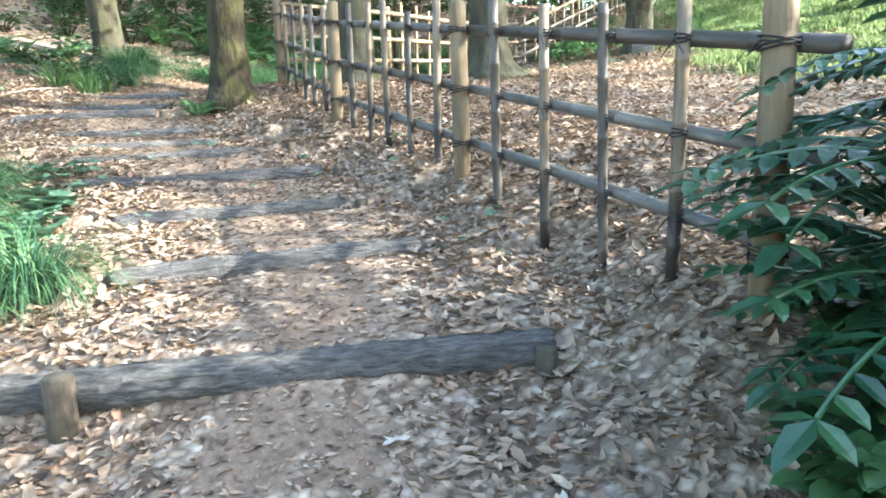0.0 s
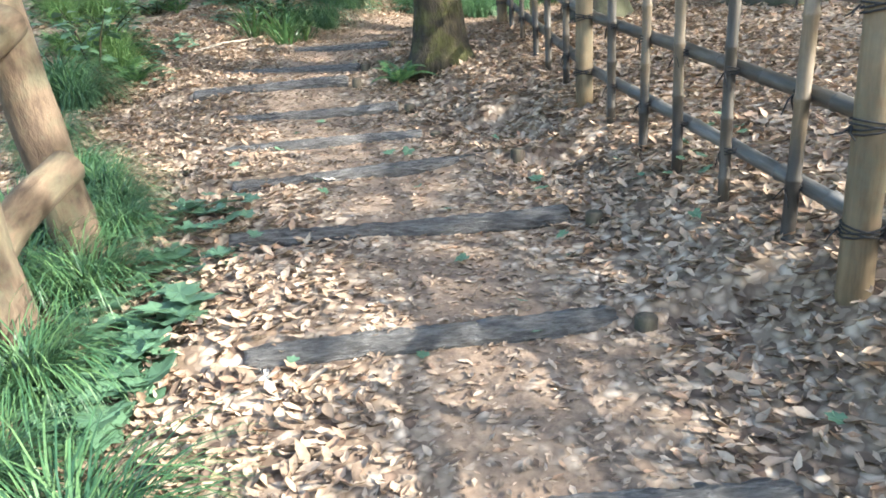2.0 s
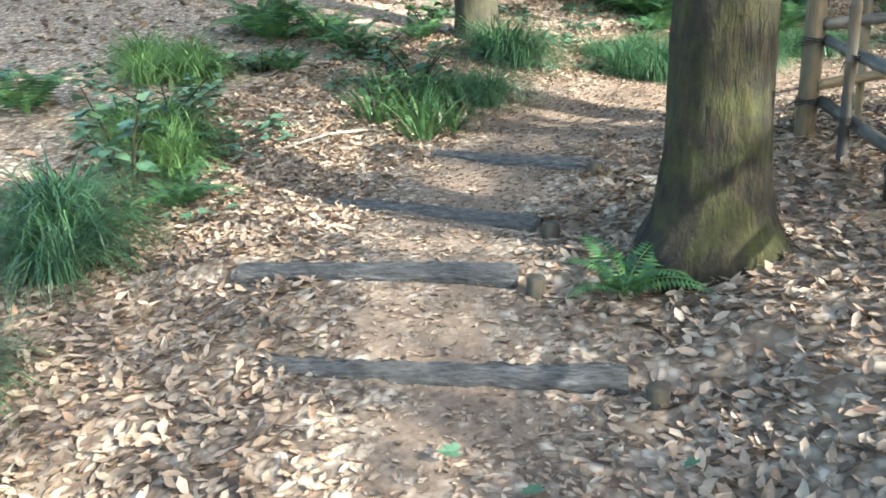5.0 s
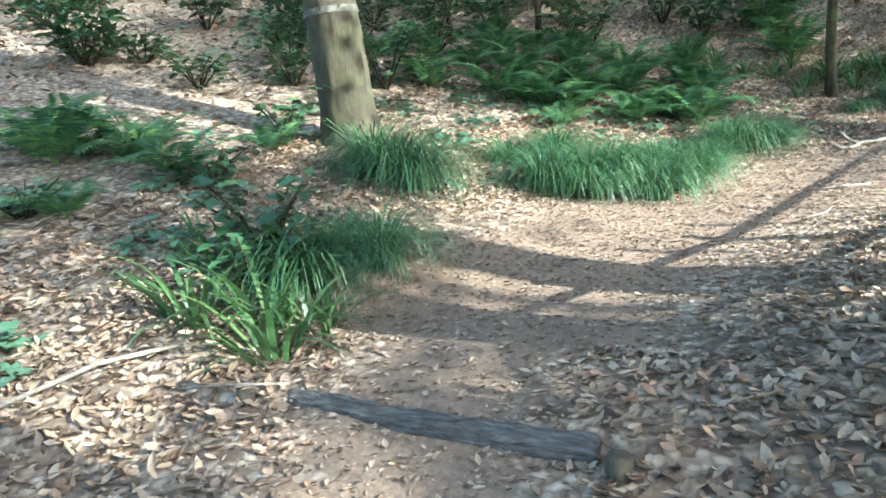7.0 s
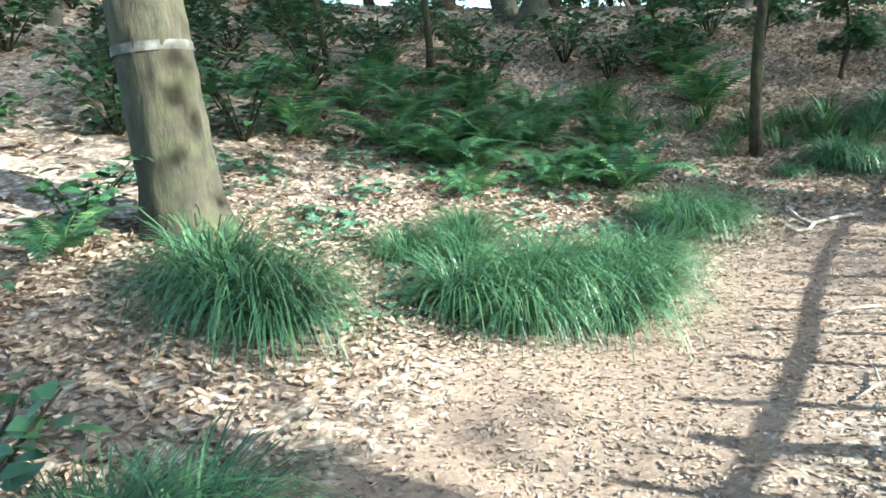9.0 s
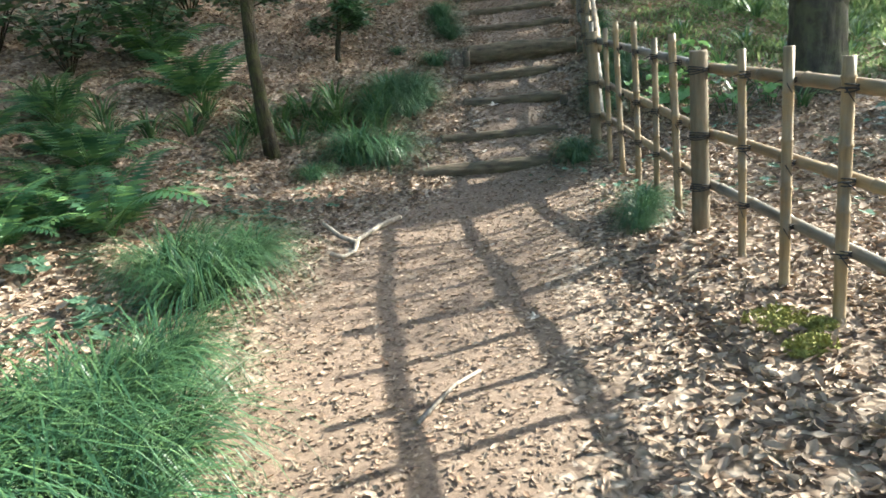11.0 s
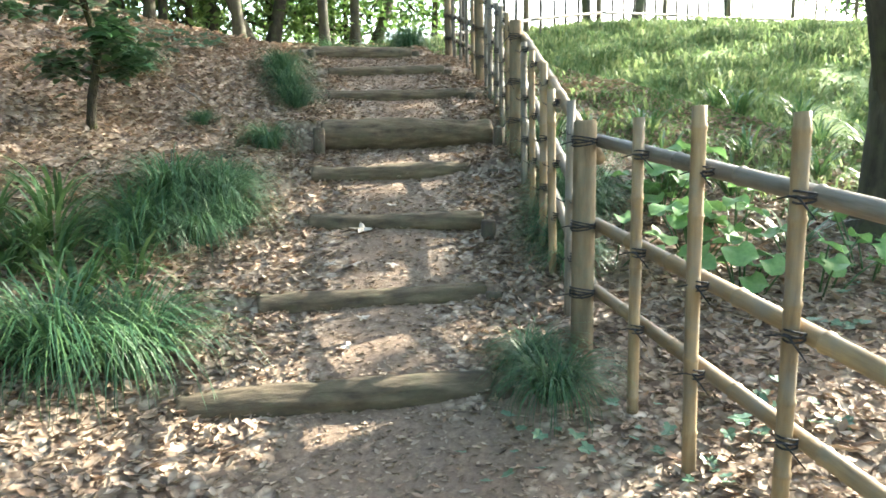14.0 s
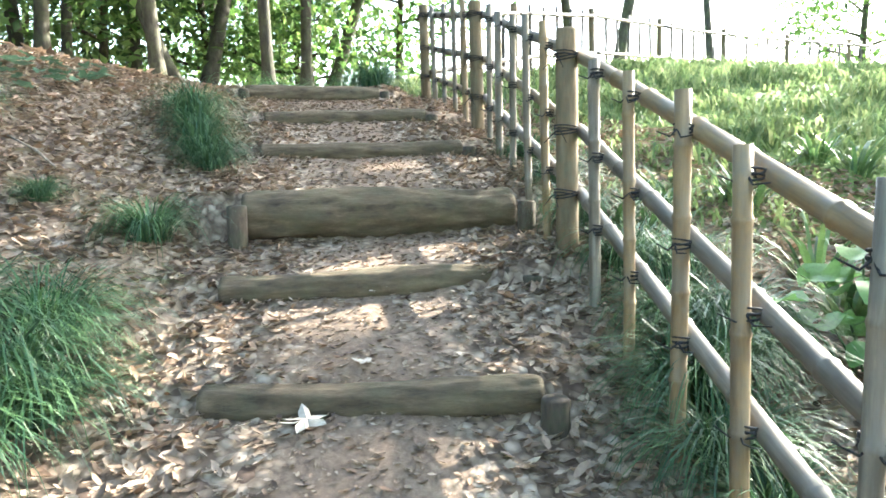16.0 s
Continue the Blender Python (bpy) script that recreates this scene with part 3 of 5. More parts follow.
def leaf_cloud(centres, normals_up, sizes, rng, curl=1.0, width=1.0, outline=LEAF_OUTLINE):
    """Many single leaves in one go: vertices as one array, faces as a list."""
    n = len(centres)
    base = np.array(outline) * np.array([width, 1, curl])
    yaw, tip = rng.uniform(0, 2 * np.pi, n), rng.normal(0, normals_up, n)
    roll = rng.normal(0, normals_up, n)
    cy, sy, ct, st, cr, sr = np.cos(yaw), np.sin(yaw), np.cos(tip), np.sin(tip), np.cos(roll), np.sin(roll)
    p = base[None] * sizes[:, None, None] - np.array([0, 0.5, 0])[None] * sizes[:, None, None]
    x, y, z = p[..., 0], p[..., 1], p[..., 2]
    x, z = x * cr[:, None] + z * sr[:, None], -x * sr[:, None] + z * cr[:, None]
    y, z = y * ct[:, None] - z * st[:, None], y * st[:, None] + z * ct[:, None]
    x, y = x * cy[:, None] - y * sy[:, None], x * sy[:, None] + y * cy[:, None]
    return np.stack([x, y, z], -1) + centres[:, None, :]


def cloud_mesh(name, pts, mat):
    n, size = pts.shape[:2]
    shape = LEAF_FACES if size == 8 else SMALL_FACES
    me = bpy.data.meshes.new(name)
    me.vertices.add(n * size)
    me.vertices.foreach_set("co", pts.reshape(-1))
    loops = np.array([i for f in shape for i in f])
    counts = np.array([len(f) for f in shape])
    li = (np.arange(n)[:, None] * size + loops[None]).ravel()
    me.loops.add(len(li))
    me.loops.foreach_set("vertex_index", li)
    starts = np.concatenate([[0], np.cumsum(counts)[:-1]])
    me.polygons.add(n * len(counts))
    me.polygons.foreach_set("loop_start", (np.arange(n)[:, None] * len(loops) + starts[None]).ravel())
    me.materials.append(mat)
    me.update(calc_edges=True)
    return me


def tree(x, y, h, r, bark, seed, label, crown_at=0.5, crown_r=2.2, leaves=3500, flare=1.5, lean=(0, 0), bow=0.1, sink=0.0, leaf=0.2, limbs=7, crown_mat=None, kind="tree", fine=False):
    rng, rnd = np.random.default_rng(seed), random.Random(seed)
    t = thing(kind, Matrix.Translation(foot(x, y, sink)), label, "tree")
    piece, line = trunk_piece(h, r, seed, flare, lean, bow, fine)
    part("trunk", piece, bark, t)
    tips = [Vector(line[-1])]
    for k in range(limbs):
        f = crown_at + (1 - crown_at) * (k + 0.3) / limbs
        i = min(int((f ** (1 / 1.35)) * 16), 15)
        s = Vector(line[i])
        a = k * 2.4 + rnd.uniform(-0.4, 0.4)
        reach = crown_r * rnd.uniform(0.55, 1.0)
        e = s + Vector((math.cos(a) * reach, math.sin(a) * reach, reach * rnd.uniform(0.3, 0.8)))
        m = s.lerp(e, 0.5) + Vector((0, 0, -0.12 * reach))
        lr = r * 0.38 * (1.2 - f)+ r * 0.1
        part("limb", tube([s, m, e], [lr, lr * 0.7, lr * 0.2], 8), bark, t)
        tips += [m, e, s.lerp(e, 0.8)]
    pts = []
    per = max(leaves // len(tips), 1)
    for p in tips:
        n = int(per * rnd.uniform(0.5, 1.5))
        c = np.array(p)[None] + rng.normal(0, crown_r * 0.24, (n, 3)) * np.array([1, 1, 0.7])
        pts.append(c)
    pts = np.concatenate(pts)
    ob = new("crown", cloud_mesh("crown", leaf_cloud(pts, 0.7, rng.uniform(0.6, 1.3, len(pts)) * leaf, rng, 1.0, 0.9, SMALL_OUTLINE), crown_mat or CROWN))
    ob.parent = t
    return t


tree(-2.43, 7.77, 11, 0.208, BARK, 3, "mossy brown tree trunk with flared roots beside the path", 0.6, 2.6, 3000, 1.5, lean=(0.015, -0.01), bow=0.04, fine=True)
grey_trunk = tree(-6.3, 12.75, 12, 0.265, BARK_BROWN, 4, "grey-brown tree trunk with a faint white paint band", 0.6, 2.6, 3000, 1.3, lean=(-0.06, -0.02), bow=0.04, fine=True)
fork_tree = tree(3.75, 15.5, 9, 0.29, BARK_GREY, 6, "broad grey tree trunk forking above the meadow", 0.62, 3.0, 6000, 1.3, lean=(0.0, 0.0), fine=True)
tree(-1.27, 9.2, 11, 0.24, BARK_GREY, 7, "grey tree trunk standing behind the bamboo fence", 0.6, 3.2, 6000, 1.4, fine=True)
tree(0.47, 9.9, 11, 0.27, BARK_GREY, 8, "grey tree trunk with spreading roots behind the fence", 0.6, 3.2, 7500, 2.0, fine=True)
tree(8.3, 14.5, 15, 0.24, BARK_GREY, 9, "tall grey tree standing in the meadow grass", 0.56, 3.6, 13000, 1.4, limbs=9)
part("paint_band", tube([(-0.085, -0.03, 1.2), (-0.089, -0.031, 1.26)], [0.259, 0.257], 24, False), PAINT, grey_trunk, "faint white paint band")
part("limb", tube([(0.0, 0.0, 0.5), (0.1, -0.06, 1.3), (0.3, -0.2, 2.3), (0.9, -0.7, 4.5)], [0.22, 0.25, 0.22, 0.1], 14, True, 0.05, 5), BARK_GREY, fork_tree)
part("limb", tube([(0.0, 0.0, 0.5), (-0.1, 0.08, 1.4), (-0.3, 0.25, 2.4), (-0.8, 0.8, 4.5)], [0.2, 0.23, 0.2, 0.1], 14, True, 0.05, 6), BARK_GREY, fork_tree)


# ---- forest behind: a few kinds of tree, each repeated ----
def woodland():
    kinds = [
        tree(-4.5, 27.0, 13, 0.14, BARK_GREY, 41, "slim grey woodland tree on the crest, repeated out of view for shade", 0.35, 2.6, 2400, 1.3, bow=0.3, leaf=0.24, limbs=9),
        tree(1.0, 26.5, 12, 0.1, BARK_GREY, 42, "slim grey-brown woodland tree on the crest", 0.25, 2.4, 2800, 1.3, lean=(0.06, 0.0), bow=0.35, leaf=0.22, limbs=10),
        tree(-8.6, 20.2, 14, 0.19, BARK_RED, 43, "reddish cedar trunk among undergrowth", 0.4, 2.4, 2800, 1.25, bow=0.05, leaf=0.2, limbs=9),
        tree(5.2, 27.5, 11, 0.13, BARK_GREY, 44, "leaning grey woodland tree on the crest", 0.3, 2.6, 2800, 1.3, lean=(0.22, 0.05), bow=0.5, leaf=0.24, limbs=9),
    ]
    rnd = random.Random(12)
    spots = [(-2.6, 25.5), (-1.0, 28.5), (2.6, 29.0), (3.9, 26.2), (6.3, 30.0), (7.5, 27.2), (0.2, 31.0), (-4.0, 31.5), (-6.8, 25.0), (-6.0, 29.0), (-9.5, 27.5), (-8.2, 32.0),
             (4.6, 32.5), (9.0, 32.0), (2.0, 35.0), (-2.0, 36.0), (6.8, 36.5), (-12.0, 24.0), (-13.5, 29.0), (-11.0, 17.5), (-12.5, 20.5), (-15.5, 24.5), (-16.5, 17.0),
             (-14.5, 12.0), (-13.0, 7.5), (-17.0, 5.0), (-11.5, 2.5), (-19.0, 10.0), (-15.0, -1.0), (-20.0, 20.0), (-10.0, 37.0), (11.5, 38.0), (-18.0, 32.0), (-9.5, -4.0), (-4.0, -9.0), (2.5, -12.0),
             (3.3, 24.9), (-3.5, 24.2), (-5.4, 22.9), (1.2, 24.6), (-10.2, 23.0), (0.0, 25.4), (2.3, 26.0), (2.9, 27.3), (5.0, 25.2), (-1.8, 26.8), (-0.6, 24.0), (6.0, 25.8), (-2.4, 23.4), (4.3, 28.6), (-5.0, 25.6)]
    for x, y in spots:
        s = rnd.uniform(0.75, 1.2)
        k = kinds[rnd.choice([0, 0, 1, 1, 2, 3] if x < -6 else [0, 1, 1, 3])]
        copy_thing(k, Matrix.Translation(foot(x, y)) @ Matrix.Rotation(rnd.uniform(0, 6.28), 4, "Z") @ Matrix.Diagonal((s, s, s * rnd.uniform(0.9, 1.15), 1)))
    # leafy understorey that closes the view between the trunks
    bush = tree(-1.5, 33.0, 5.5, 0.07, BARK, 45, "backlit bright green leafy understorey tree among the trunks, repeated out of view for shade", 0.08, 2.0, 4600, 1.2, bow=0.2, leaf=0.16, limbs=11, crown_mat=BACKLIT_LEAF)
    for x, y in ((-5.0, 34.0), (2.5, 32.0), (6.0, 33.5), (9.5, 34.5), (-9.0, 34.5), (-13.0, 33.0), (4.5, 37.0), (0.5, 37.0), (-16.5, 28.5), (-18.0, 22.0), (-19.0, 15.0), (-17.5, 9.0), (-16.0, 3.0), (12.5, 41.0), (-6.0, 40.0), (8.0, 29.5),
                 (-12.0, 26.5), (-14.0, 20.5), (5.8, 29.0), (-7.5, 29.5), (3.6, 28.0), (6.8, 27.0), (1.2, 29.5), (9.6, 28.0), (-4.8, 27.4), (-14.5, 15.5), (-12.5, -2.5), (-8.0, -7.0), (-3.0, 29.0)):
        s = rnd.uniform(0.8, 1.25)
        copy_thing(bush, Matrix.Translation(foot(x, y)) @ Matrix.Rotation(rnd.uniform(0, 6.28), 4, "Z") @ Matrix.Scale(s, 4))
    # tall trees added out of view on the meadow's far side and by the lower path, to shade the lower steps
    for x, y, s in UNSEEN_SHADE:
        copy_thing(kinds[0], Matrix.Translation(foot(x, y)) @ Matrix.Rotation(x * 3 + y, 4, "Z") @ Matrix.Diagonal((s, s, s, 1)))
    # low bushes added out of view, to darken the ground by the first post
    for x, y, s in UNSEEN_LOW_SHADE:
        copy_thing(bush, Matrix.Translation(foot(x, y)) @ Matrix.Rotation(x * 3 + y, 4, "Z") @ Matrix.Diagonal((s, s, s, 1)))


UNSEEN_SHADE = [(9.0, -4.0, 0.9), (10.5, -2.0, 0.9), (8.2, 3.4, 0.75), (12.5, 4.4, 0.9), (9.4, 5.7, 0.7), (17.0, -2.5, 1.0), (14.0, -5.0, 1.0), (19.0, 16.6, 1.5), (20.8, 20.3, 1.5), (24.0, 18.0, 1.5), (17.5, 18.4, 1.35), (9.8, 8.2, 0.74), (12.2, 7.5, 0.85), (10.5, 13.0, 0.45)]
UNSEEN_LOW_SHADE = [(2.75, 1.15, 0.36), (2.6, 0.35, 0.34), (3.3, 2.0, 0.36), (4.3, 1.7, 0.42), (4.6, 0.4, 0.42), (4.4, 3.0, 0.36)]
woodland()
tree(15.5, 26.5, 8, 0.17, BARK_GREY, 51, "leaning leafless tree behind the crest fence", 0.4, 1.8, 30, 1.2, lean=(0.2, 0.0), bow=0.4, limbs=6)
tree(12.0, 25.2, 7, 0.11, BARK_GREY, 52, "crooked thin leafless tree behind the crest fence", 0.4, 1.5, 20, 1.2, lean=(-0.18, 0.0), bow=0.5, limbs=5)
tree(19.5, 26.0, 7, 0.12, BARK_GREY, 53, "crooked thin leafless tree on the far crest", 0.4, 1.5, 20, 1.2, lean=(0.25, 0.0), bow=0.5, limbs=5)
tree(27.0, 24.5, 5, 0.15, BARK_GREY, 54, "round leafy tree beyond the meadow", 0.25, 2.4, 3500, 1.2, leaf=0.22, limbs=9)
tree(30.0, 19.5, 6, 0.18, BARK_GREY, 55, "dense leafy tree at the meadow's far edge", 0.2, 2.6, 3500, 1.2, leaf=0.25, limbs=9)


# ---- low plants ----
def strip(root, way, length, width, droop, rise, n=5):
    """A blade that rises from its root, arches over and hangs: vertices and faces."""
    verts, faces = [], []
    p = Vector(root)
    side = Vector((-way.y, way.x, 0))
    angle = rise
    for i in range(n + 1):
        w = width * (1 - (i / n) ** 2.2) * (0.6 + 0.4 * min(1, i / 1.5)) + 0.0008
        verts += [p - side * w / 2, p + side * w / 2]
        if i:
            faces.append((2 * i - 2, 2 * i - 1, 2 * i + 1, 2 * i))
        p = p + (way * math.cos(angle) + Vector((0, 0, 1)) * math.sin(angle)) * (length / n)
        angle -= droop / n
    return verts, faces


def blade_mesh(name, count, spread_r, length, width, mat, seed, droop=(1.6, 2.6), rise=(1.0, 1.5), comb=(0, 0)):
    rnd = random.Random(seed)
    pieces = []
    for i in range(count):
        a = rnd.uniform(0, 2 * math.pi)
        r = spread_r * math.sqrt(rnd.random())
        w = Vector((math.cos(a) + comb[0] + rnd.gauss(0, 0.3), math.sin(a) + comb[1] + rnd.gauss(0, 0.3), 0)).normalized()
        pieces.append(strip((r * math.cos(a), r * math.sin(a), -0.03), w, length * rnd.uniform(0.55, 1.15), width * rnd.uniform(0.7, 1.2), rnd.uniform(*droop), rnd.uniform(*rise)))
    return mesh_of(name, *joined(*pieces), mat, False)


CLUSTERS = [blade_mesh("sedge_sheaf", 96, 0.07, 0.58, 0.0065, GRASS, 60 + i, (1.9, 3.3), (0.95, 1.5), comb=c) for i, c in enumerate(((0.7, 0), (0.9, -0.4), (0.5, 0.5), (0.2, 0.0)))]
# a paler sedge, its colour raised further for the sun falling on it
PALE_SUNLIT_GRASS = leaf_material("pale_sunlit_sedge_blade", [(0.08, 0.17, 0.06), (0.14, 0.25, 0.08), (0.22, 0.33, 0.12)], 0.5, 0.4, 0.4)
PALE_SUNLIT_CLUSTERS = [blade_mesh("sedge_sheaf", 80, 0.08, 0.5, 0.0075, PALE_SUNLIT_GRASS, 66 + i, (1.5, 3.0), (0.9, 1.5), comb=(0.5 - 0.4 * i, 0.2)) for i in range(4)]
LILIES = [blade_mesh("strap_leaf_plant", 34, 0.07, 0.42, 0.022, LILY, 70 + i, (0.9, 2.2), (0.8, 1.5)) for i in range(2)]


def tuft(x, y, s, k=0, label="dense dark green tuft of arching sedge in leaf litter", flat=1.0, meshes=None):
    t = thing("grass_tuft", Matrix.Translation(foot(x, y)) @ Matrix.Rotation(x * 7 + y * 3, 4, "Z") @ Matrix.Diagonal((1.2 * s, 1.2 * s, 1.35 * s * flat, 1)), label, "grass", "sedge tufts")
    rnd = random.Random(int(x * 1000) + k)
    for i in range(5):
        a = 2 * math.pi * i / 4 + rnd.uniform(-0.5, 0.5)
        r = 0.0 if i == 4 else rnd.uniform(0.05, 0.1)
        ob = new("sedge_sheaf", (meshes or CLUSTERS)[3 if i == 4 else (i + k) % 3])
        ob.parent = t
        ob.matrix_basis = Matrix.Translation((r * math.cos(a), r * math.sin(a), 0)) @ Matrix.Rotation(a, 4, "Z") @ Matrix.Scale(rnd.uniform(0.85, 1.15), 4)
    return t


def lily(x, y, s, k=0):
    ob = new("strap_leaf_plant", LILIES[k % 2])
    ob.matrix_basis = Matrix.Translation(foot(x, y)) @ Matrix.Rotation(x * 5 + y * 11, 4, "Z") @ Matrix.Scale(1.35 * s, 4)
    return tagged(ob, "green clump of arching strap leaves on the forest floor", "plant", "strap-leaf plants")


def frond_piece(length, width, seed, arch=0.9, pairs=22, leaflet=0.42):
    """A fern frond along +x: a thin rib with pointed leaflets on both sides."""
    rnd = random.Random(seed)
    verts, faces, rib = [], [], []
    angle, p = 1.15, Vector((0, 0, 0))
    for i in range(pairs + 1):
        k = i / pairs
        rib.append(p.copy())
        step = Vector((math.cos(angle), 0, math.sin(angle)))
        w = width * math.sin(math.pi * min(1, 0.12 + 0.88 * k) ** 0.8) * rnd.uniform(0.9, 1.1)
        if i > 2:
            for s in (-1, 1):
                o = len(verts)
                tip = p + Vector((0.25 * w, s * w, 0)) + step * 0.02 - Vector((0, 0, 0.18 * w))
                mid = p.lerp(tip, 0.45)
                d = step * (length / pairs * leaflet * 1.25)
                verts += [p, mid + d, tip, mid - d]
                faces.append((o, o + 1, o + 2, o + 3) if s < 0 else (o, o + 3, o + 2, o + 1))
        p = p + step * (length / pairs)
        angle -= arch * 1.9 / pairs
    return joined((verts, faces), tube(rib, [0.004 * (1 - 0.8 * i / pairs) for i in range(pairs + 1)], 4))


FRONDS = [mesh_of("frond", *frond_piece(0.5, 0.11, 80 + i), FERN, False) for i in range(3)]


def fern(x, y, s, n=8, label="green fern with arching fronds in leaf litter", mesh=None, group="ferns", name="fern", z=0.0):
    f = thing(name, Matrix.Translation((x, y, height(x, y) + z)), label, "fern" if name == "fern" else "shrub", group)
    rnd = random.Random(int(x * 100) + int(y * 10))
    for i in range(n):
        ob = new("frond", (mesh or FRONDS)[i % 3])
        ob.parent = f
        ob.matrix_basis = Matrix.Rotation(2 * math.pi * i / n + rnd.uniform(-0.3, 0.3), 4, "Z") @ Matrix.Rotation(rnd.uniform(-0.35, 0.25), 4, "Y") @ Matrix.Scale(1.5 * s * rnd.uniform(0.75, 1.15), 4)
    return f


def leaf_piece(p, way, up, length, width, fold=0.15):
    side = way.cross(up).normalized()
    v = [p, p + way * length * 0.35 - side * width * 0.5 + up * fold * width, p + way * length * 0.4, p + way * length * 0.35 + side * width * 0.5 + up * fold * width,
         p + way * length * 0.75 - side * width * 0.36, p + way * length * 0.78 - up * 0.03 * length, p + way * length * 0.75 + side * width * 0.36, p + way * length - up * 0.1 * length]
    return v, LEAF_FACES


def shrub(x, y, h, spread_r, leaves, size, mat, label, seed, name="shrub", stems=5):
    rnd = random.Random(seed)
    s = thing(name, Matrix.Translation(foot(x, y)), label, "shrub")
    pieces = []
    for i in range(stems):
        a = 2 * math.pi * i / stems + rnd.uniform(-0.4, 0.4)
        e = Vector((math.cos(a) * spread_r, math.sin(a) * spread_r, h * rnd.uniform(0.6, 1.0)))
        line = [Vector((0, 0, -0.05)), e * 0.45 + Vector((0, 0, 0.12 * h)), e]
        part("stem", tube(line, [0.012, 0.009, 0.004], 6), BARK, s)
        for j in range(leaves // stems):
            k = rnd.uniform(0.3, 1.0)
            p = line[0].lerp(line[1], k * 2) if k < 0.5 else line[1].lerp(line[2], k * 2 - 1)
            b = rnd.uniform(0, 2 * math.pi)
            w = Vector((math.cos(b), math.sin(b), rnd.uniform(-0.35, 0.35))).normalized()
            p = p + Vector((rnd.gauss(0, 1), rnd.gauss(0, 1), rnd.gauss(0, 0.6))) * spread_r * 0.16
            pieces.append(leaf_piece(p, w, (Vector((0, 0, 1)) - w * w.z + Vector((rnd.gauss(0, 0.3), rnd.gauss(0, 0.3), 0))).normalized(), size * rnd.uniform(0.6, 1.2), size * 0.55))
    part("foliage", joined(*pieces), mat, s)
    return s


LEAFY = leaf_material("herb_leaf", [(0.05, 0.115, 0.075), (0.075, 0.15, 0.095), (0.1, 0.19, 0.11), (0.14, 0.23, 0.1)], 0.4, 0.25, 0.5)


def ivy_leaf(width, seed):
    """A five-lobed leaf with a notched base, a little cupped and waved."""
    rnd = random.Random(seed)
    rim = [(0.05, 0.0), (0.3, -0.12), (0.52, 0.12), (0.36, 0.32), (0.42, 0.62), (0.2, 0.66), (0.0, 1.0)]
    rim = rim + [(-x, y) for x, y in rim[-2::-1]]
    verts = [Vector((0, 0.35, -0.05))] + [Vector((x * width, y + rnd.uniform(-0.04, 0.04), 0.12 * abs(x) + rnd.uniform(-0.05, 0.05))) for x, y in rim]
    return verts, [(0, i + 1, (i + 1) % len(rim) + 1) for i in range(len(rim))]


HERB_LEAVES = [mesh_of("leaf", *ivy_leaf(w, 40 + i), LEAFY, False) for i, w in enumerate((1.0, 1.15, 0.85))]


def ground_herb(x, y, r, n, size, seed, label="low patch of broad ivy-like green leaves"):
    rnd = random.Random(seed)
    t = thing("herb_patch", Matrix.Translation(foot(x, y)), label, "plant")
    for i in range(n):
        a, d = rnd.uniform(0, 2 * math.pi), r * math.sqrt(rnd.random())
        px, py = d * math.cos(a), d * math.sin(a)
        ob = new("leaf", HERB_LEAVES[i % 3])
        ob.parent = t
        ob.matrix_basis = pose(px, py, height(x + px, y + py) - height(x, y) + rnd.uniform(0.015, 0.09), rnd.uniform(-25, 15), rnd.uniform(-20, 20), rnd.uniform(0, 360)) @ Matrix.Scale(size * rnd.uniform(0.6, 1.2), 4)
    return t



# beside the lower steps
for x, y, s, k in ((-1.72, 2.85, 0.85, 0), (-1.95, 2.62, 0.8, 1), (-2.2, 3.0, 0.7, 2), (-3.0, 4.45, 0.6, 0), (-3.3, 4.75, 0.62, 1), (-3.6, 4.95, 0.68, 2), (-3.95, 5.2, 0.6, 0), (-2.75, 3.95, 0.75, 1), (-3.05, 3.85, 0.8, 2), (-3.3, 4.35, 0.65, 0),
                   (-5.6, 6.75, 1.1, 0), (-5.95, 6.95, 1.05, 1), (-5.3, 6.55, 0.9, 2), (-4.75, 5.7, 0.75, 0), (-4.3, 5.3, 0.6, 1), (-3.6, 4.4, 0.75, 2), (-2.45, 3.4, 0.7, 0)):
    tuft(x, y, s, k)
ground_herb(-2.42, 3.72, 0.36, 110, 0.13, 1)
ground_herb(-2.12, 3.42, 0.24, 50, 0.14, 10)
ground_herb(-2.6, 4.4, 0.4, 90, 0.1, 2)
ground_herb(-3.1, 4.6, 0.35, 50, 0.08, 3)
ground_herb(0.35, 3.6, 0.3, 16, 0.06, 4, "few small green seedlings under the fence")
ground_herb(-0.3, 5.4, 0.4, 14, 0.06, 5, "few small green seedlings under the fence")
ground_herb(-1.2, 4.4, 1.0, 12, 0.06, 8, "scattered small green leaves on the trodden soil")
ground_herb(-2.2, 5.6, 1.1, 16, 0.06, 9, "scattered small green leaves on the trodden soil")
shrub(-5.9, 7.4, 0.75, 0.25, 60, 0.16, LEAFY, "upright bright green leafy plant behind a sedge tuft", 5, stems=4)
shrub(-6.6, 8.3, 0.45, 0.4, 110, 0.12, LEAFY, "light green leafy plants in leaf litter", 6, stems=7)
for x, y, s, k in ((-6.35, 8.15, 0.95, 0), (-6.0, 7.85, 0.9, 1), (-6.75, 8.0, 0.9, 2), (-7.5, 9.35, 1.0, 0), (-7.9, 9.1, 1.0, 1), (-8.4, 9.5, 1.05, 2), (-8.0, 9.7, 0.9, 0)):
    tuft(x, y, s, k, "sunlit light green tuft of arching sedge in leaf litter", meshes=PALE_SUNLIT_CLUSTERS)
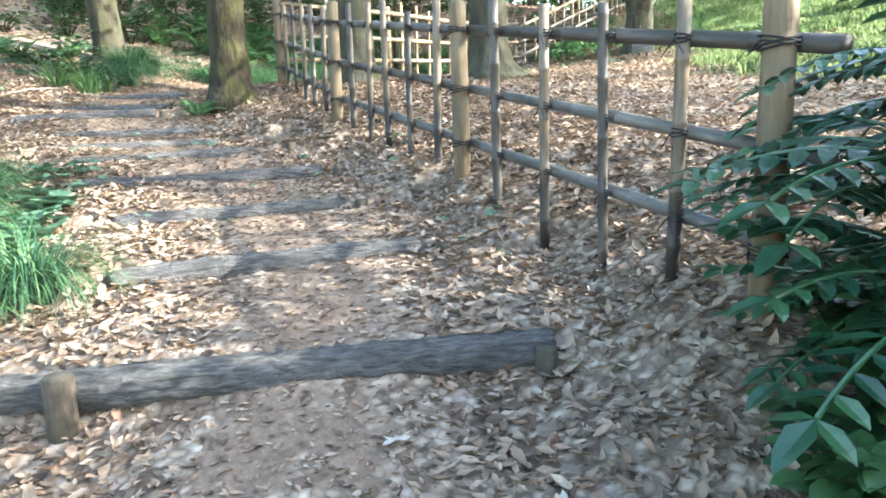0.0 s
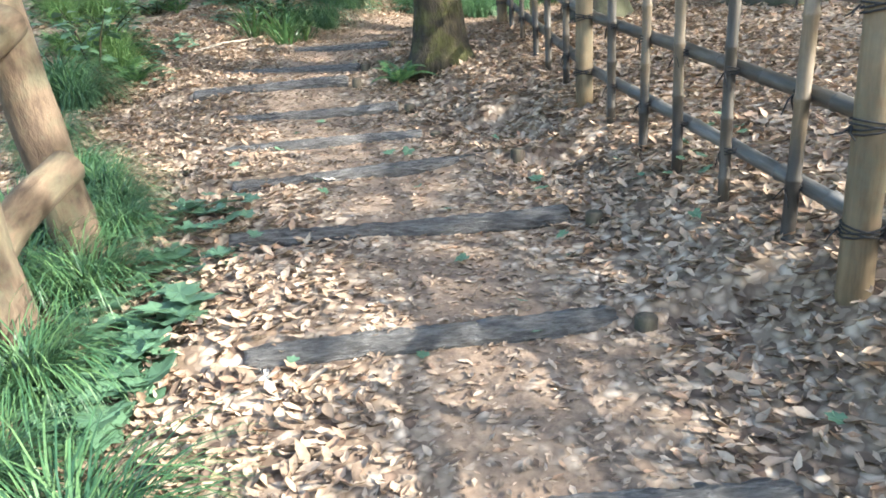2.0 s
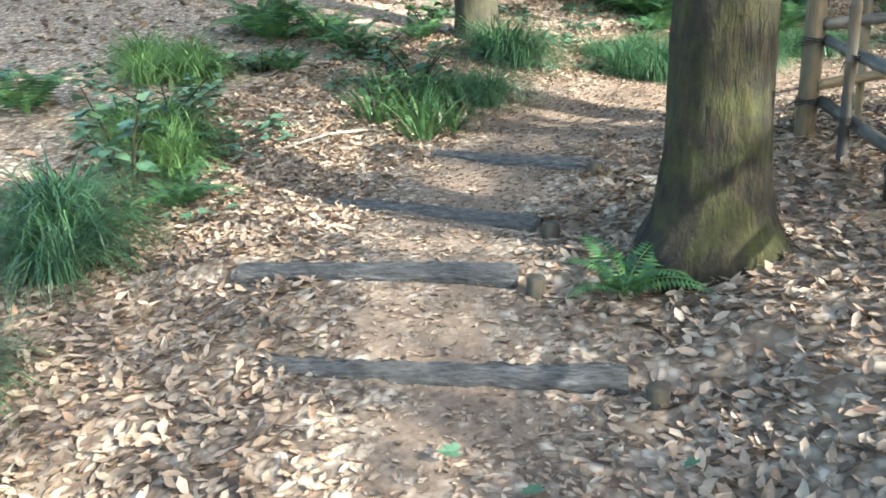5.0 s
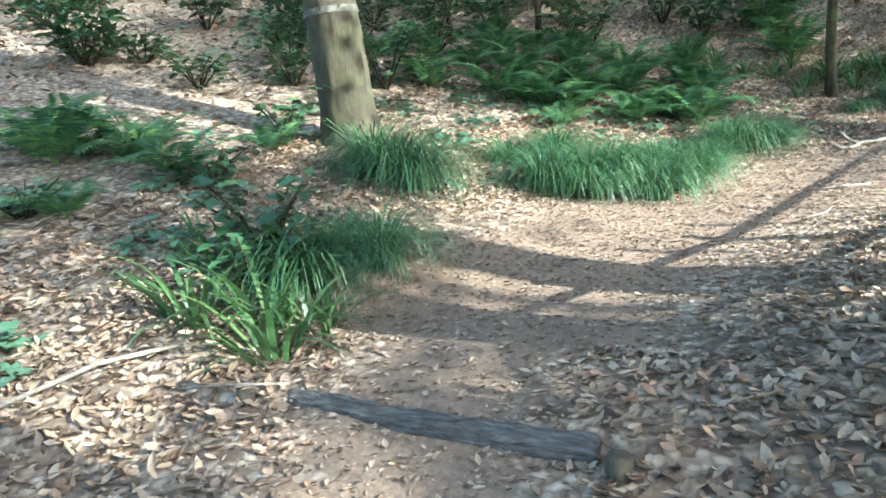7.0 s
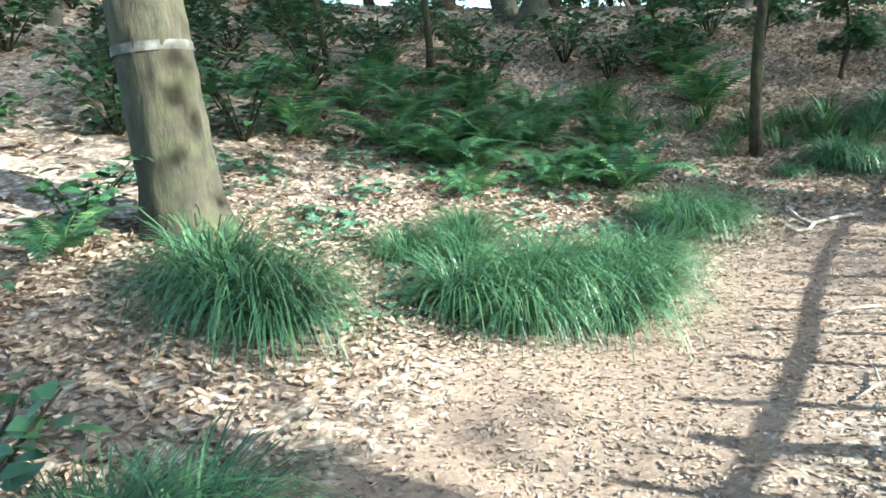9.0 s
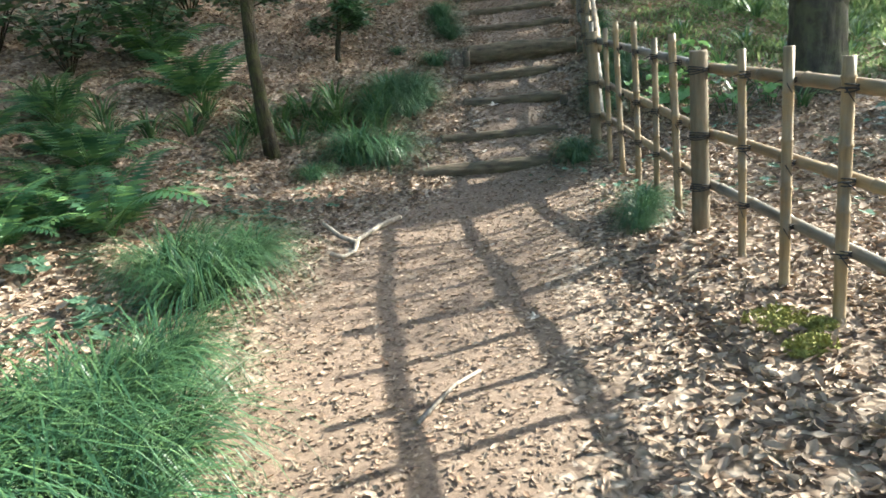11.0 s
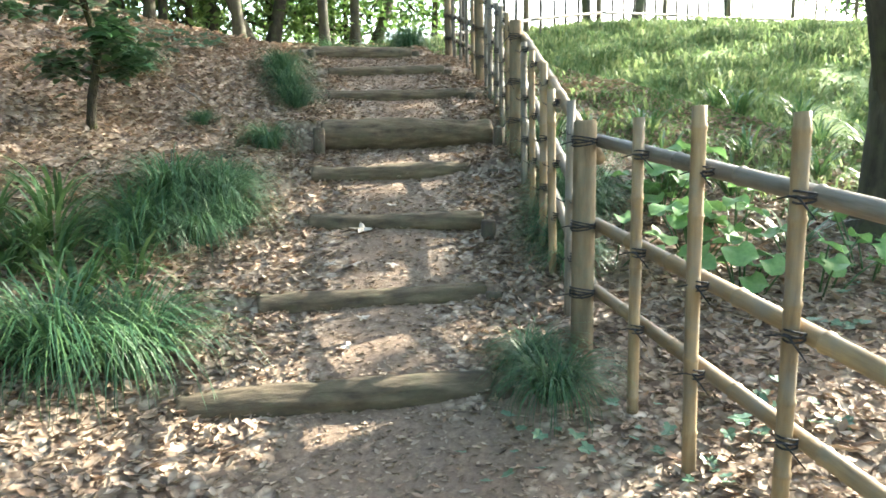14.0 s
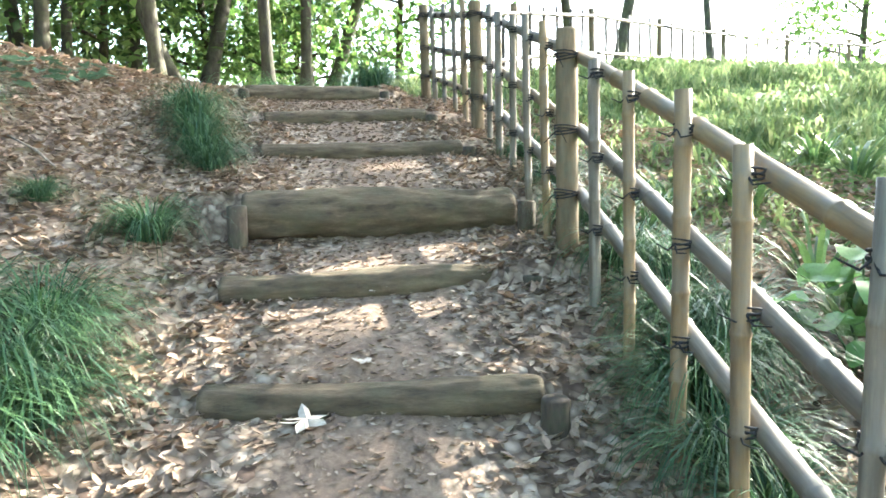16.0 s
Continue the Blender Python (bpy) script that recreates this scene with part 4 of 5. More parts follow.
for x, y, s, k in ((-5.5, 7.45, 0.9, 0), (-5.8, 7.7, 0.85, 1), (-6.2, 8.1, 0.9, 2), (-6.7, 8.5, 0.9, 0), (-7.2, 8.2, 0.8, 1)):
    fern(x, y, 0.62 * s, 9, "sunlit light green fern in leaf litter")
    ground_herb(x, y, 0.4, 40, 0.08, 320 + k, "sunlit low light green leaves in leaf litter")
_glade = random.Random(31)
for i in range(16):
    ground_herb(_glade.uniform(-9.5, -5.8), _glade.uniform(8.2, 12.0), _glade.uniform(0.2, 0.4), 34, 0.09, 800 + i, "sunlit low light green leaves in leaf litter")
for i in range(7):
    fern(_glade.uniform(-9.5, -6.6), _glade.uniform(9.0, 12.0), _glade.uniform(0.6, 0.9), 8, "sunlit light green fern in leaf litter")
fern(-2.66, 7.36, 0.5, 9, "small green fern at the foot of the tree")
for x, y, s, n in ((-8.1, 8.0, 1.1, 8), (-7.95, 10.8, 1.15, 9), (-7.45, 11.15, 1.15, 9), (-8.4, 11.1, 1.1, 9), (-6.9, 9.95, 0.7, 7), (-3.55, 16.6, 1.0, 8), (-3.3, 17.2, 1.2, 9), (-4.7, 16.1, 1.25, 9), (-5.2, 15.6, 1.2, 9),
                   (-4.2, 16.7, 1.2, 9), (-2.05, 18.95, 1.5, 10), (-2.3, 19.9, 1.5, 10), (-5.6, 16.6, 1.3, 9), (-4.4, 17.6, 1.3, 9), (-6.2, 17.4, 1.3, 9), (-7.6, 16.4, 1.2, 9), (-3.9, 15.5, 0.9, 8), (-4.7, 14.9, 0.9, 8)):
    fern(x, y, s, n)

# round the bend
for x, y, s, k in ((-4.95, 9.65, 0.8, 0), (-4.75, 10.05, 0.85, 1), (-4.95, 9.95, 0.75, 2), (-5.4, 11.7, 1.15, 0), (-5.7, 11.95, 1.2, 1), (-5.15, 11.6, 1.0, 2), (-4.35, 12.55, 1.0, 0), (-4.05, 12.75, 1.1, 1), (-3.75, 12.85, 1.05, 2),
                   (-3.55, 13.1, 1.05, 0), (-3.4, 13.4, 1.0, 1), (-3.9, 13.2, 1.0, 2), (-3.3, 13.0, 0.95, 1), (-3.15, 13.7, 0.8, 0), (-2.85, 14.55, 1.0, 1), (-2.6, 14.85, 0.95, 2), (-2.95, 15.0, 0.9, 0), (-2.45, 15.15, 0.75, 1), (-3.5, 12.55, 0.95, 2), (-4.0, 12.35, 0.9, 0),
                   (-4.5, 13.4, 0.9, 1), (-4.9, 13.2, 0.8, 2), (-4.6, 13.9, 0.7, 0), (-0.8, 17.38, 1.15, 0), (-0.55, 17.25, 1.05, 1), (-1.4, 17.05, 0.5, 2), (0.05, 14.1, 0.48, 0), (0.25, 14.3, 0.48, 1), (-0.1, 13.95, 0.36, 2), (0.85, 15.85, 0.6, 0), (0.95, 16.1, 0.5, 1)):
    tuft(x, y, s, k)
for x, y, s in ((-4.75, 9.05, 1.05), (-4.95, 9.25, 1.1), (-5.2, 9.1, 1.0), (-4.7, 9.35, 0.9), (-5.5, 9.6, 0.9), (-1.3, 17.9, 0.9), (-1.6, 18.3, 0.95), (-1.9, 18.0, 0.9), (-2.3, 18.3, 1.0), (-2.7, 18.2, 0.9), (-3.1, 18.5, 0.9), (-0.9, 18.2, 0.9),
                (-0.6, 18.5, 1.0), (-0.3, 18.0, 0.9), (-1.1, 18.6, 0.8), (-3.5, 18.3, 0.9), (-0.1, 18.6, 0.9), (0.1, 18.8, 0.8), (-2.0, 17.6, 0.8), (-0.4, 17.6, 0.7)):
    lily(x, y, s, int(x * 10))
_rnd = random.Random(77)
for i in range(18):
    lily(_rnd.uniform(-3.8, 0.1), _rnd.uniform(17.75, 18.9), _rnd.uniform(0.7, 1.05), i)
for i in range(22):
    fern(_rnd.uniform(-6.8, -3.2), _rnd.uniform(15.4, 18.6), _rnd.uniform(0.8, 1.25), 9)
for i in range(26):
    ground_herb(_rnd.uniform(-8.5, -4.6), _rnd.uniform(9.5, 16.5), _rnd.uniform(0.2, 0.4), 26, 0.09, 200 + i, "low scattered green leaves in the leaf litter")
for i in range(10):
    ground_herb(_rnd.uniform(-3.6, -1.6), _rnd.uniform(15.8, 17.4), _rnd.uniform(0.2, 0.4), 22, 0.07, 240 + i, "low scattered green leaves in the leaf litter")
for i in range(24):
    lily(_rnd.uniform(3.0, 5.6), _rnd.uniform(14.9, 18.2), _rnd.uniform(0.6, 0.95), i)
for i in range(12):
    ground_herb(_rnd.uniform(-2.5, 1.6), _rnd.uniform(21.6, 23.4), _rnd.uniform(0.25, 0.5), 26, 0.11, 260 + i, "low green leaves along the crest of the bank")
for i in range(12):
    ground_herb(_rnd.uniform(0.7, 3.2), _rnd.uniform(12.6, 15.6), _rnd.uniform(0.2, 0.4), 12, 0.07, 280 + i, "few small green sprouts in the leaf litter")
for i in range(6):
    ground_herb(_rnd.uniform(0.3, 1.0), 13.9 + 0.35 * i, 0.25, 12, 0.055, 300 + i, "few small green sprouts at the fence foot")
shrub(-5.3, 9.85, 0.45, 0.35, 130, 0.12, SHRUB, "dark glossy green shrub beside the bend", 21, stems=7)
shrub(-5.15, 9.5, 0.35, 0.3, 80, 0.1, SHRUB, "dark glossy green shrub beside the bend", 22, stems=6)
shrub(-6.75, 12.3, 0.5, 0.35, 90, 0.13, SHRUB, "dark green shrub beside a grey trunk", 23, stems=6)
shrub(-6.5, 10.9, 0.3, 0.35, 70, 0.12, SHRUB, "low dark green shrub in leaf litter", 24, stems=6)
shrub(-7.2, 9.9, 0.25, 0.4, 60, 0.11, LEAFY, "low green leafy plants in leaf litter", 25, stems=6)
for x, y in ((-8.5, 15.2), (-6.6, 18.6), (-8.0, 19.0), (-5.5, 19.4), (-9.6, 17.0), (-4.0, 20.2), (-10.6, 13.6), (-7.0, 15.0), (-2.4, 20.0), (-3.3, 19.6), (-7.3, 17.6), (-5.0, 18.4), (-9.0, 20.5), (-6.3, 20.6), (-1.6, 21.6), (-10.5, 16.0), (-11.5, 18.5), (-8.6, 16.4)):
    shrub(x, y, 0.95, 0.6, 230, 0.18, SHRUB, "dark undergrowth shrub on the wooded bank", int(x * 31 + y), stems=8)

for i in range(26):
    x, y = _rnd.uniform(-13.0, -6.8), _rnd.uniform(13.5, 21.0)
    shrub(x, y, _rnd.uniform(0.35, 0.7), 0.5, 150, 0.15, SHRUB, "low dark undergrowth shrub on the leafy slope", 700 + i, stems=7)
for i in range(16):
    ground_herb(_rnd.uniform(-7.5, -3.2), _rnd.uniform(13.4, 15.8), _rnd.uniform(0.25, 0.45), 34, 0.1, 740 + i, "low scattered green leaves in the leaf litter")

# up the stairs
for x, y, s, k in ((0.2, 18.3, 0.75, 0), (0.0, 18.5, 0.82, 1), (0.4, 18.6, 0.82, 2), (0.48, 18.4, 0.72, 0), (0.25, 18.85, 0.95, 1), (0.6, 18.8, 0.75, 2), (-0.2, 18.3, 0.75, 0), (1.22, 19.45, 0.62, 1), (1.88, 20.3, 0.62, 2), (1.98, 20.6, 0.68, 0), (2.1, 20.95, 0.72, 1), (1.85, 20.1, 0.52, 1), (0.65, 21.0, 0.8, 2), (0.85, 19.9, 0.35, 0),
                   (2.0, 16.85, 0.62, 0), (2.22, 17.05, 0.68, 1), (2.4, 17.0, 0.7, 2), (1.85, 16.62, 0.55, 0), (2.52, 17.3, 0.62, 1), (2.78, 17.68, 0.6, 2), (3.05, 18.15, 0.6, 0), (3.4, 18.65, 0.6, 1), (3.8, 19.2, 0.6, 2), (2.6, 17.1, 0.7, 0), (2.9, 17.5, 0.7, 1), (4.5, 21.9, 0.8, 0), (4.7, 22.3, 0.9, 1), (4.4, 22.6, 0.8, 2), (3.9, 23.0, 0.8, 0)):
    tuft(x, y, s, k)


def small_tree(x, y, h, r, label, seed, crown_from, leaves, size, lean=(0, 0)):
    """A sapling: a thin bowed trunk, side twigs and its leaves."""
    rnd = random.Random(seed)
    t = thing("sapling", Matrix.Translation(foot(x, y)), label, "tree")
    n = 10
    line = [Vector((lean[0] * h * k / n + 0.05 * math.sin(k * 0.9 + seed), lean[1] * h * k / n, -0.1 + (h + 0.1) * k / n)) for k in range(n + 1)]
    line = [p - Vector((0.05 * math.sin(seed), 0, 0)) for p in line]
    part("trunk", tube(line, [r * (1.25 if k == 0 else 1 - 0.6 * k / n) for k in range(n + 1)], 10, True, 0.08, seed), BARK, t)
    pieces = []
    for k in range(8):
        i = int(crown_from * n) + int(k * (n - crown_from * n) / 8)
        p = line[min(i, n)]
        a = k * 2.4
        e = p + Vector((math.cos(a), math.sin(a), 0.35)) * h * 0.22
        part("twig", tube([p, p.lerp(e, 0.5), e], [r * 0.3, r * 0.22, r * 0.1], 6), BARK, t)
        for j in range(leaves // 8):
            q = p.lerp(e, rnd.uniform(0.3, 1.1)) + Vector((rnd.gauss(0, 1), rnd.gauss(0, 1), rnd.gauss(0, 0.7))) * h * 0.05
            b = rnd.uniform(0, 2 * math.pi)
            w = Vector((math.cos(b), math.sin(b), rnd.uniform(-0.5, 0.2))).normalized()
            pieces.append(leaf_piece(q, w, Vector((rnd.gauss(0, 0.3), rnd.gauss(0, 0.3), 1)).normalized(), size * rnd.uniform(0.6, 1.2), size * 0.5))
    part("foliage", joined(*pieces), SHRUB, t)
    return t


small_tree(-1.62, 17.66, 5.5, 0.075, "slender brown sapling trunk on the bank", 3, 0.65, 400, 0.12, (0.02, 0.0))
small_tree(0.0, 19.95, 1.6, 0.04, "bushy young evergreen tree on the leafy bank", 4, 0.35, 1100, 0.12)
small_tree(-0.9, 21.0, 2.0, 0.04, "bushy young evergreen tree on the leafy bank", 5, 0.25, 1000, 0.12)
small_tree(-2.6, 20.8, 1.8, 0.04, "bushy young evergreen tree on the leafy bank", 6, 0.2, 900, 0.13)
small_tree(-5.86, 18.6, 4.5, 0.06, "slender grey sapling on the wooded slope", 7, 0.6, 260, 0.12)
small_tree(-7.15, 17.9, 4.5, 0.045, "slender grey sapling on the wooded slope", 8, 0.6, 260, 0.12)
small_tree(-12.7, 15.3, 4.5, 0.07, "slender brown sapling on the wooded slope", 9, 0.6, 260, 0.12, (0.06, 0))
small_tree(-11.2, 14.7, 4.5, 0.06, "slender brown sapling on the wooded slope", 10, 0.6, 260, 0.12)


# the pinnate-leaved shrub at the fence's first post
def pinnate_piece(length, seed, pairs=11):
    rnd = random.Random(seed)
    pieces, rib = [], []
    p, angle = Vector((0, 0, 0)), 0.5
    for i in range(pairs + 1):
        rib.append(p.copy())
        step = Vector((math.cos(angle), 0, math.sin(angle)))
        if i:
            for s in (-1, 1):
                w = Vector((0.35, s, -0.25 + rnd.uniform(-0.1, 0.1))).normalized()
                pieces.append(leaf_piece(p, w, Vector((0, 0.1 * s, 1)), length * 0.22 * (1 - 0.35 * i / pairs) * rnd.uniform(0.9, 1.1), length * 0.068, 0.1))
        p = p + step * length / pairs
        angle -= 1.15 / pairs
    pieces.append(leaf_piece(rib[-1], Vector((1, 0, -0.4)).normalized(), Vector((0, 0, 1)), length * 0.2, length * 0.09))
    return joined(*pieces, tube(rib, [0.004] * (pairs + 1), 5))


MAHONIA = leaf_material("glossy_pinnate_leaf", [(0.012, 0.045, 0.026), (0.02, 0.07, 0.036), (0.04, 0.11, 0.046)], 0.28, 0.2, 0.6)
PINNATE = [mesh_of("frond", *pinnate_piece(0.48, 90 + i), MAHONIA, False) for i in range(3)]
for x, y, z, s, n in ((1.5, 2.0, 0.36, 1.0, 13), (1.58, 1.75, 0.5, 1.0, 13), (1.75, 2.05, 0.6, 0.95, 12), (1.6, 1.85, 0.2, 0.9, 13), (1.45, 1.8, 0.12, 0.8, 13), (1.5, 1.6, 0.3, 0.9, 13), (1.75, 1.65, 0.3, 1.0, 13), (1.62, 1.95, 0.75, 0.9, 12), (1.85, 1.6, 0.4, 1.0, 14), (1.95, 1.8, 0.5, 1.0, 14), (1.95, 1.4, 0.35, 1.0, 14)):
    f = fern(x, y, s, n, "dark glossy shrub with long pinnate leaves beside the fence post", PINNATE, "pinnate shrubs", "pinnate_shrub", z)
    part("stem", tube([(0, 0, -z - 0.05), (0.02, 0, -z * 0.5), (0, 0, 0.02)], [0.02, 0.017, 0.013], 8), BARK, f)


# shrubs added to make the black shade below the pinnate leaves
for x, y, h in ((1.22, 1.42, 0.3), (1.38, 1.72, 0.4), (1.18, 1.18, 0.26), (1.45, 1.45, 0.42), (1.6, 1.75, 0.5), (1.45, 1.2, 0.4), (1.75, 1.5, 0.5), (2.1, 1.7, 0.7)):
    shrub(x, y, h, 0.26, 420, 0.1, SHRUB, "dense dark evergreen growth added to fill the deep shade by the post", int(x * 70 + y * 10), stems=8)


# broad-leaved plants behind the fence at the stairs' foot
def butterbur(x, y, n, seed):
    rnd = random.Random(seed)
    t = thing("butterbur", Matrix.Translation(foot(x, y)), "clump of broad pale green heart-shaped leaves on stalks", "plant", "broad-leaved plants")
    for i in range(n):
        a, d = rnd.uniform(0, 2 * math.pi), rnd.uniform(0.03, 0.34)
        h = rnd.uniform(0.12, 0.34)
        top = Vector((d * math.cos(a), d * math.sin(a), h))
        part("stalk", tube([(0.3 * top.x, 0.3 * top.y, -0.04), (0.7 * top.x, 0.7 * top.y, h * 0.6), top], [0.006, 0.005, 0.004], 6), LILY, t)
        r = rnd.uniform(0.055, 0.1)
        b = a + rnd.uniform(-0.6, 0.6)
        tilt = Matrix.Rotation(b, 4, "Z") @ Matrix.Rotation(rnd.uniform(0.1, 0.7), 4, "Y")
        verts, faces = [Vector((0, 0, 0))], []
        for k in range(15):
            u = 2 * math.pi * k / 14
            q = r * (1 - 0.45 * math.exp(-((u - math.pi) / 0.35) ** 2)) * (1.15 if abs(math.cos(u)) > 0.95 and math.cos(u) > 0 else 1)
            verts.append(Vector((q * math.cos(u), q * math.sin(u), 0.02 * math.sin(3 * u) + 0.012)))
            if k:
                faces.append((0, k, k + 1))
        ob = part("leaf", ([Matrix.Translation(top) @ tilt @ v for v in verts], faces), PALE_LEAF, t)
    return t


for i, (x, y, n) in enumerate(((2.45, 16.2, 13), (2.75, 16.65, 13), (2.2, 15.75, 12), (2.9, 16.2, 8), (2.5, 15.5, 8), (3.1, 16.8, 7), (2.05, 16.5, 4), (2.9, 15.4, 6))):
    butterbur(x, y, n, 100 + i)


# ---- sign behind the fence ----
SIGN_WHITE = grain_material("faded_white_board", (0.26, 0.265, 0.26), (0.36, 0.36, 0.35), (0.44, 0.44, 0.43), 1.0, 8, 0.7, 0.2, 0.002)
SIGN_RED = grain_material("faded_red_paint", (0.4, 0.1, 0.09), (0.5, 0.13, 0.11), (0.58, 0.2, 0.17), 1.0, 20, 0.7, 0.1, 0.001)
SIGN_GREY = grain_material("faded_grey_print", (0.16, 0.17, 0.17), (0.24, 0.25, 0.25), (0.32, 0.33, 0.33), 1.0, 20, 0.7, 0.1, 0.001)


def box(cx, cy, cz, sx, sy, sz):
    v = [Vector((cx + sx * a / 2, cy + sy * b / 2, cz + sz * c / 2)) for a in (-1, 1) for b in (-1, 1) for c in (-1, 1)]
    return v, [(0, 1, 3, 2), (4, 6, 7, 5), (0, 4, 5, 1), (2, 3, 7, 6), (0, 2, 6, 4), (1, 5, 7, 3)]


def warning_sign(x, y):
    """A low board on two stakes; its face looks along its own -y."""
    g = height(x, y)
    t = thing("warning_sign", Matrix.Translation((x, y, g)) @ Matrix.Rotation(radians(-69), 4, "Z"), "faded white warning board with red characters on wooden stakes", "sign")
    part("board", box(0, 0, 0.26, 0.7, 0.02, 0.34), SIGN_WHITE, t)
    for sx in (-0.16, 0.1):
        part("stake", tube([(sx, 0.035, -0.15), (sx, 0.035, 0.3), (sx, 0.035, 0.62 if sx < 0 else 0.5)], [0.022, 0.022, 0.02], 8), PEG, t)
    curve = bpy.data.curves.new("character", "FONT")
    curve.body, curve.size, curve.extrude, curve.align_x, curve.align_y = "\u7981", 0.13, 0.001, "CENTER", "CENTER"
    ob = new("character", curve)
    me = bpy.data.meshes.new_from_object(ob)
    bpy.data.objects.remove(ob)
    me.materials.append(SIGN_RED)
    ob = new("character", me)
    ob.parent = t
    ob.matrix_basis = Matrix.Translation((-0.13, -0.0125, 0.33)) @ Matrix.Rotation(radians(90), 4, "X")
    tagged(ob, "red painted character")
    part("painted_bar", box(0.13, -0.011, 0.33, 0.11, 0.002, 0.11), SIGN_RED, t, "faded red painted character")
    part("painted_bar", box(-0.02, -0.011, 0.21, 0.52, 0.002, 0.022), SIGN_GREY, t, "faded grey line of writing")
    part("painted_bar", box(0.04, -0.011, 0.15, 0.4, 0.002, 0.016), SIGN_GREY, t, "faded grey line of writing")
    return t


warning_sign(3.54, 14.15)

# ---- on the crest of the bank ----
tree(-4.6, 22.3, 12, 0.24, BARK_GREY, 61, "broad grey trunk with spreading roots on the bank's crest", 0.5, 2.4, 2200, 1.8, bow=0.1)
tree(-5.2, 22.9, 12, 0.17, BARK_GREY, 62, "grey trunk on the bank's crest", 0.5, 2.2, 2000, 1.6, lean=(-0.05, 0), bow=0.1)
tree(-1.7, 24.6, 12, 0.2, BARK_GREY, 63, "pale grey trunk on the bank's crest", 0.5, 2.2, 2000, 1.5, bow=0.1)


def leaning_pole(x, y, dx, dz, r, label):
    p = Vector(foot(x, y))
    ob = new("leaning_pole", mesh_of("leaning_pole", *tube([(0, 0, -0.05), (dx * 0.5, 0.1, dz * 0.5), (dx, 0.2, dz)], [r, r * 0.9, r * 0.7], 10, True, 0.1, 3), STICK))
    ob.matrix_basis = Matrix.Translation(p)
    return tagged(ob, label, "branch")


leaning_pole(-2.75, 23.9, -1.3, 2.4, 0.05, "pale dead pole leaning on the crest of the bank")
leaning_pole(-1.5, 24.1, -1.8, 2.2, 0.04, "thin brown dead pole leaning on the crest of the bank")


# ---- single large fallen leaves ----
PALE_DRY = leaf_material("pale_dry_leaf", [(0.38, 0.33, 0.27), (0.5, 0.45, 0.38), (0.36, 0.29, 0.21)], 0.7, 0.1)


def lobed_leaf(r, seed):
    rnd = random.Random(seed)
    verts, faces = [Vector((0, 0, 0.012))], []
    n = 20
    for k in range(n):
        a = 2 * math.pi * k / n
        lobe = 1.0 if k % 4 == 0 else 0.68 if k % 2 else 0.42
        q = r * lobe * (0.45 if abs(a - math.pi) < 0.2 else 1)
        verts.append(Vector((q * math.cos(a), q * math.sin(a), 0.01 * math.sin(3 * a + seed) + rnd.uniform(0, 0.018))))
        faces.append((0, k + 1, (k + 1) % n + 1))
    return joined((verts, faces), tube([(0, 0, 0.01), (-r * 0.6, 0, 0.008), (-r * 1.2, 0.01, 0.02)], [0.003, 0.0025, 0.002], 5))


LOBED = [mesh_of("fallen_leaf", *lobed_leaf(0.085, 300 + i), PALE_DRY, False) for i in range(3)]
for i, (x, y, s) in enumerate(((1.15, 17.86, 1.0), (1.65, 17.62, 0.8), (0.81, 17.45, 0.9), (0.72, 17.55, 0.6), (1.01, 17.32, 0.6), (1.9, 18.46, 0.8), (0.0, 1.97, 0.6), (-1.62, 3.6, 0.5), (-2.85, 8.43, 1.0), (-2.2, 5.2, 0.6),
                                (0.35, 16.75, 0.6), (0.6, 17.0, 0.5), (1.45, 17.95, 0.6), (-0.9, 14.6, 0.5), (-1.4, 13.3, 0.5), (0.5, 1.7, 0.6))):
    ob = new("fallen_leaf", LOBED[i % 3])
    ob.matrix_basis = Matrix.Translation(foot(x, y, -0.018)) @ Matrix.Rotation(i * 1.7, 4, "Z") @ Matrix.Rotation(0.2, 4, "X") @ Matrix.Scale(s, 4)
    tagged(ob, "large pale dry lobed leaf lying on the litter", "leaf", "single fallen leaves")


# ---- log railing left of the lower steps ----
def log_railing():
    t = thing("log_railing", Matrix.Translation(foot(-2.65, 3.615)), "thick peeled log railing with slanting rails among sedge", "railing")
    o = Vector(foot(-2.65, 3.615))

    def beam(name, a, b, r, seed):
        a, b = Vector(a) - o, Vector(b) - o
        n = (b - a).length
        pts = [(0.015 * math.sin(6 * k / 8 + seed), 0.012 * math.sin(5 * k / 8 + 2 * seed), n * k / 8) for k in range(9)]
        part(name, tube(pts, [r * (1 + 0.06 * math.sin(3 * k + seed)) for k in range(9)], 16, True, 0.06, seed), RAILING, t, at=along(a, b))

    ax, ay, az = foot(-3.01, 4.265)
    bx, by, bz = foot(-2.69, 3.605)
    beam("post", (ax, ay, az - 0.2), (ax - 0.17, ay - 0.06, az + 1.45), 0.108, 1)
    beam("post", (bx, by, bz - 0.2), (bx - 0.17, by - 0.06, bz + 1.35), 0.1, 2)
    beam("rail", (ax + 0.06, ay - 0.06, az + 0.47), (bx - 0.02, by - 0.42, bz + 0.16), 0.08, 3)
    beam("rail", (ax - 0.02, ay - 0.08, az + 1.08), (bx - 0.1, by - 0.42, bz + 0.8), 0.08, 4)
    return t


log_railing()


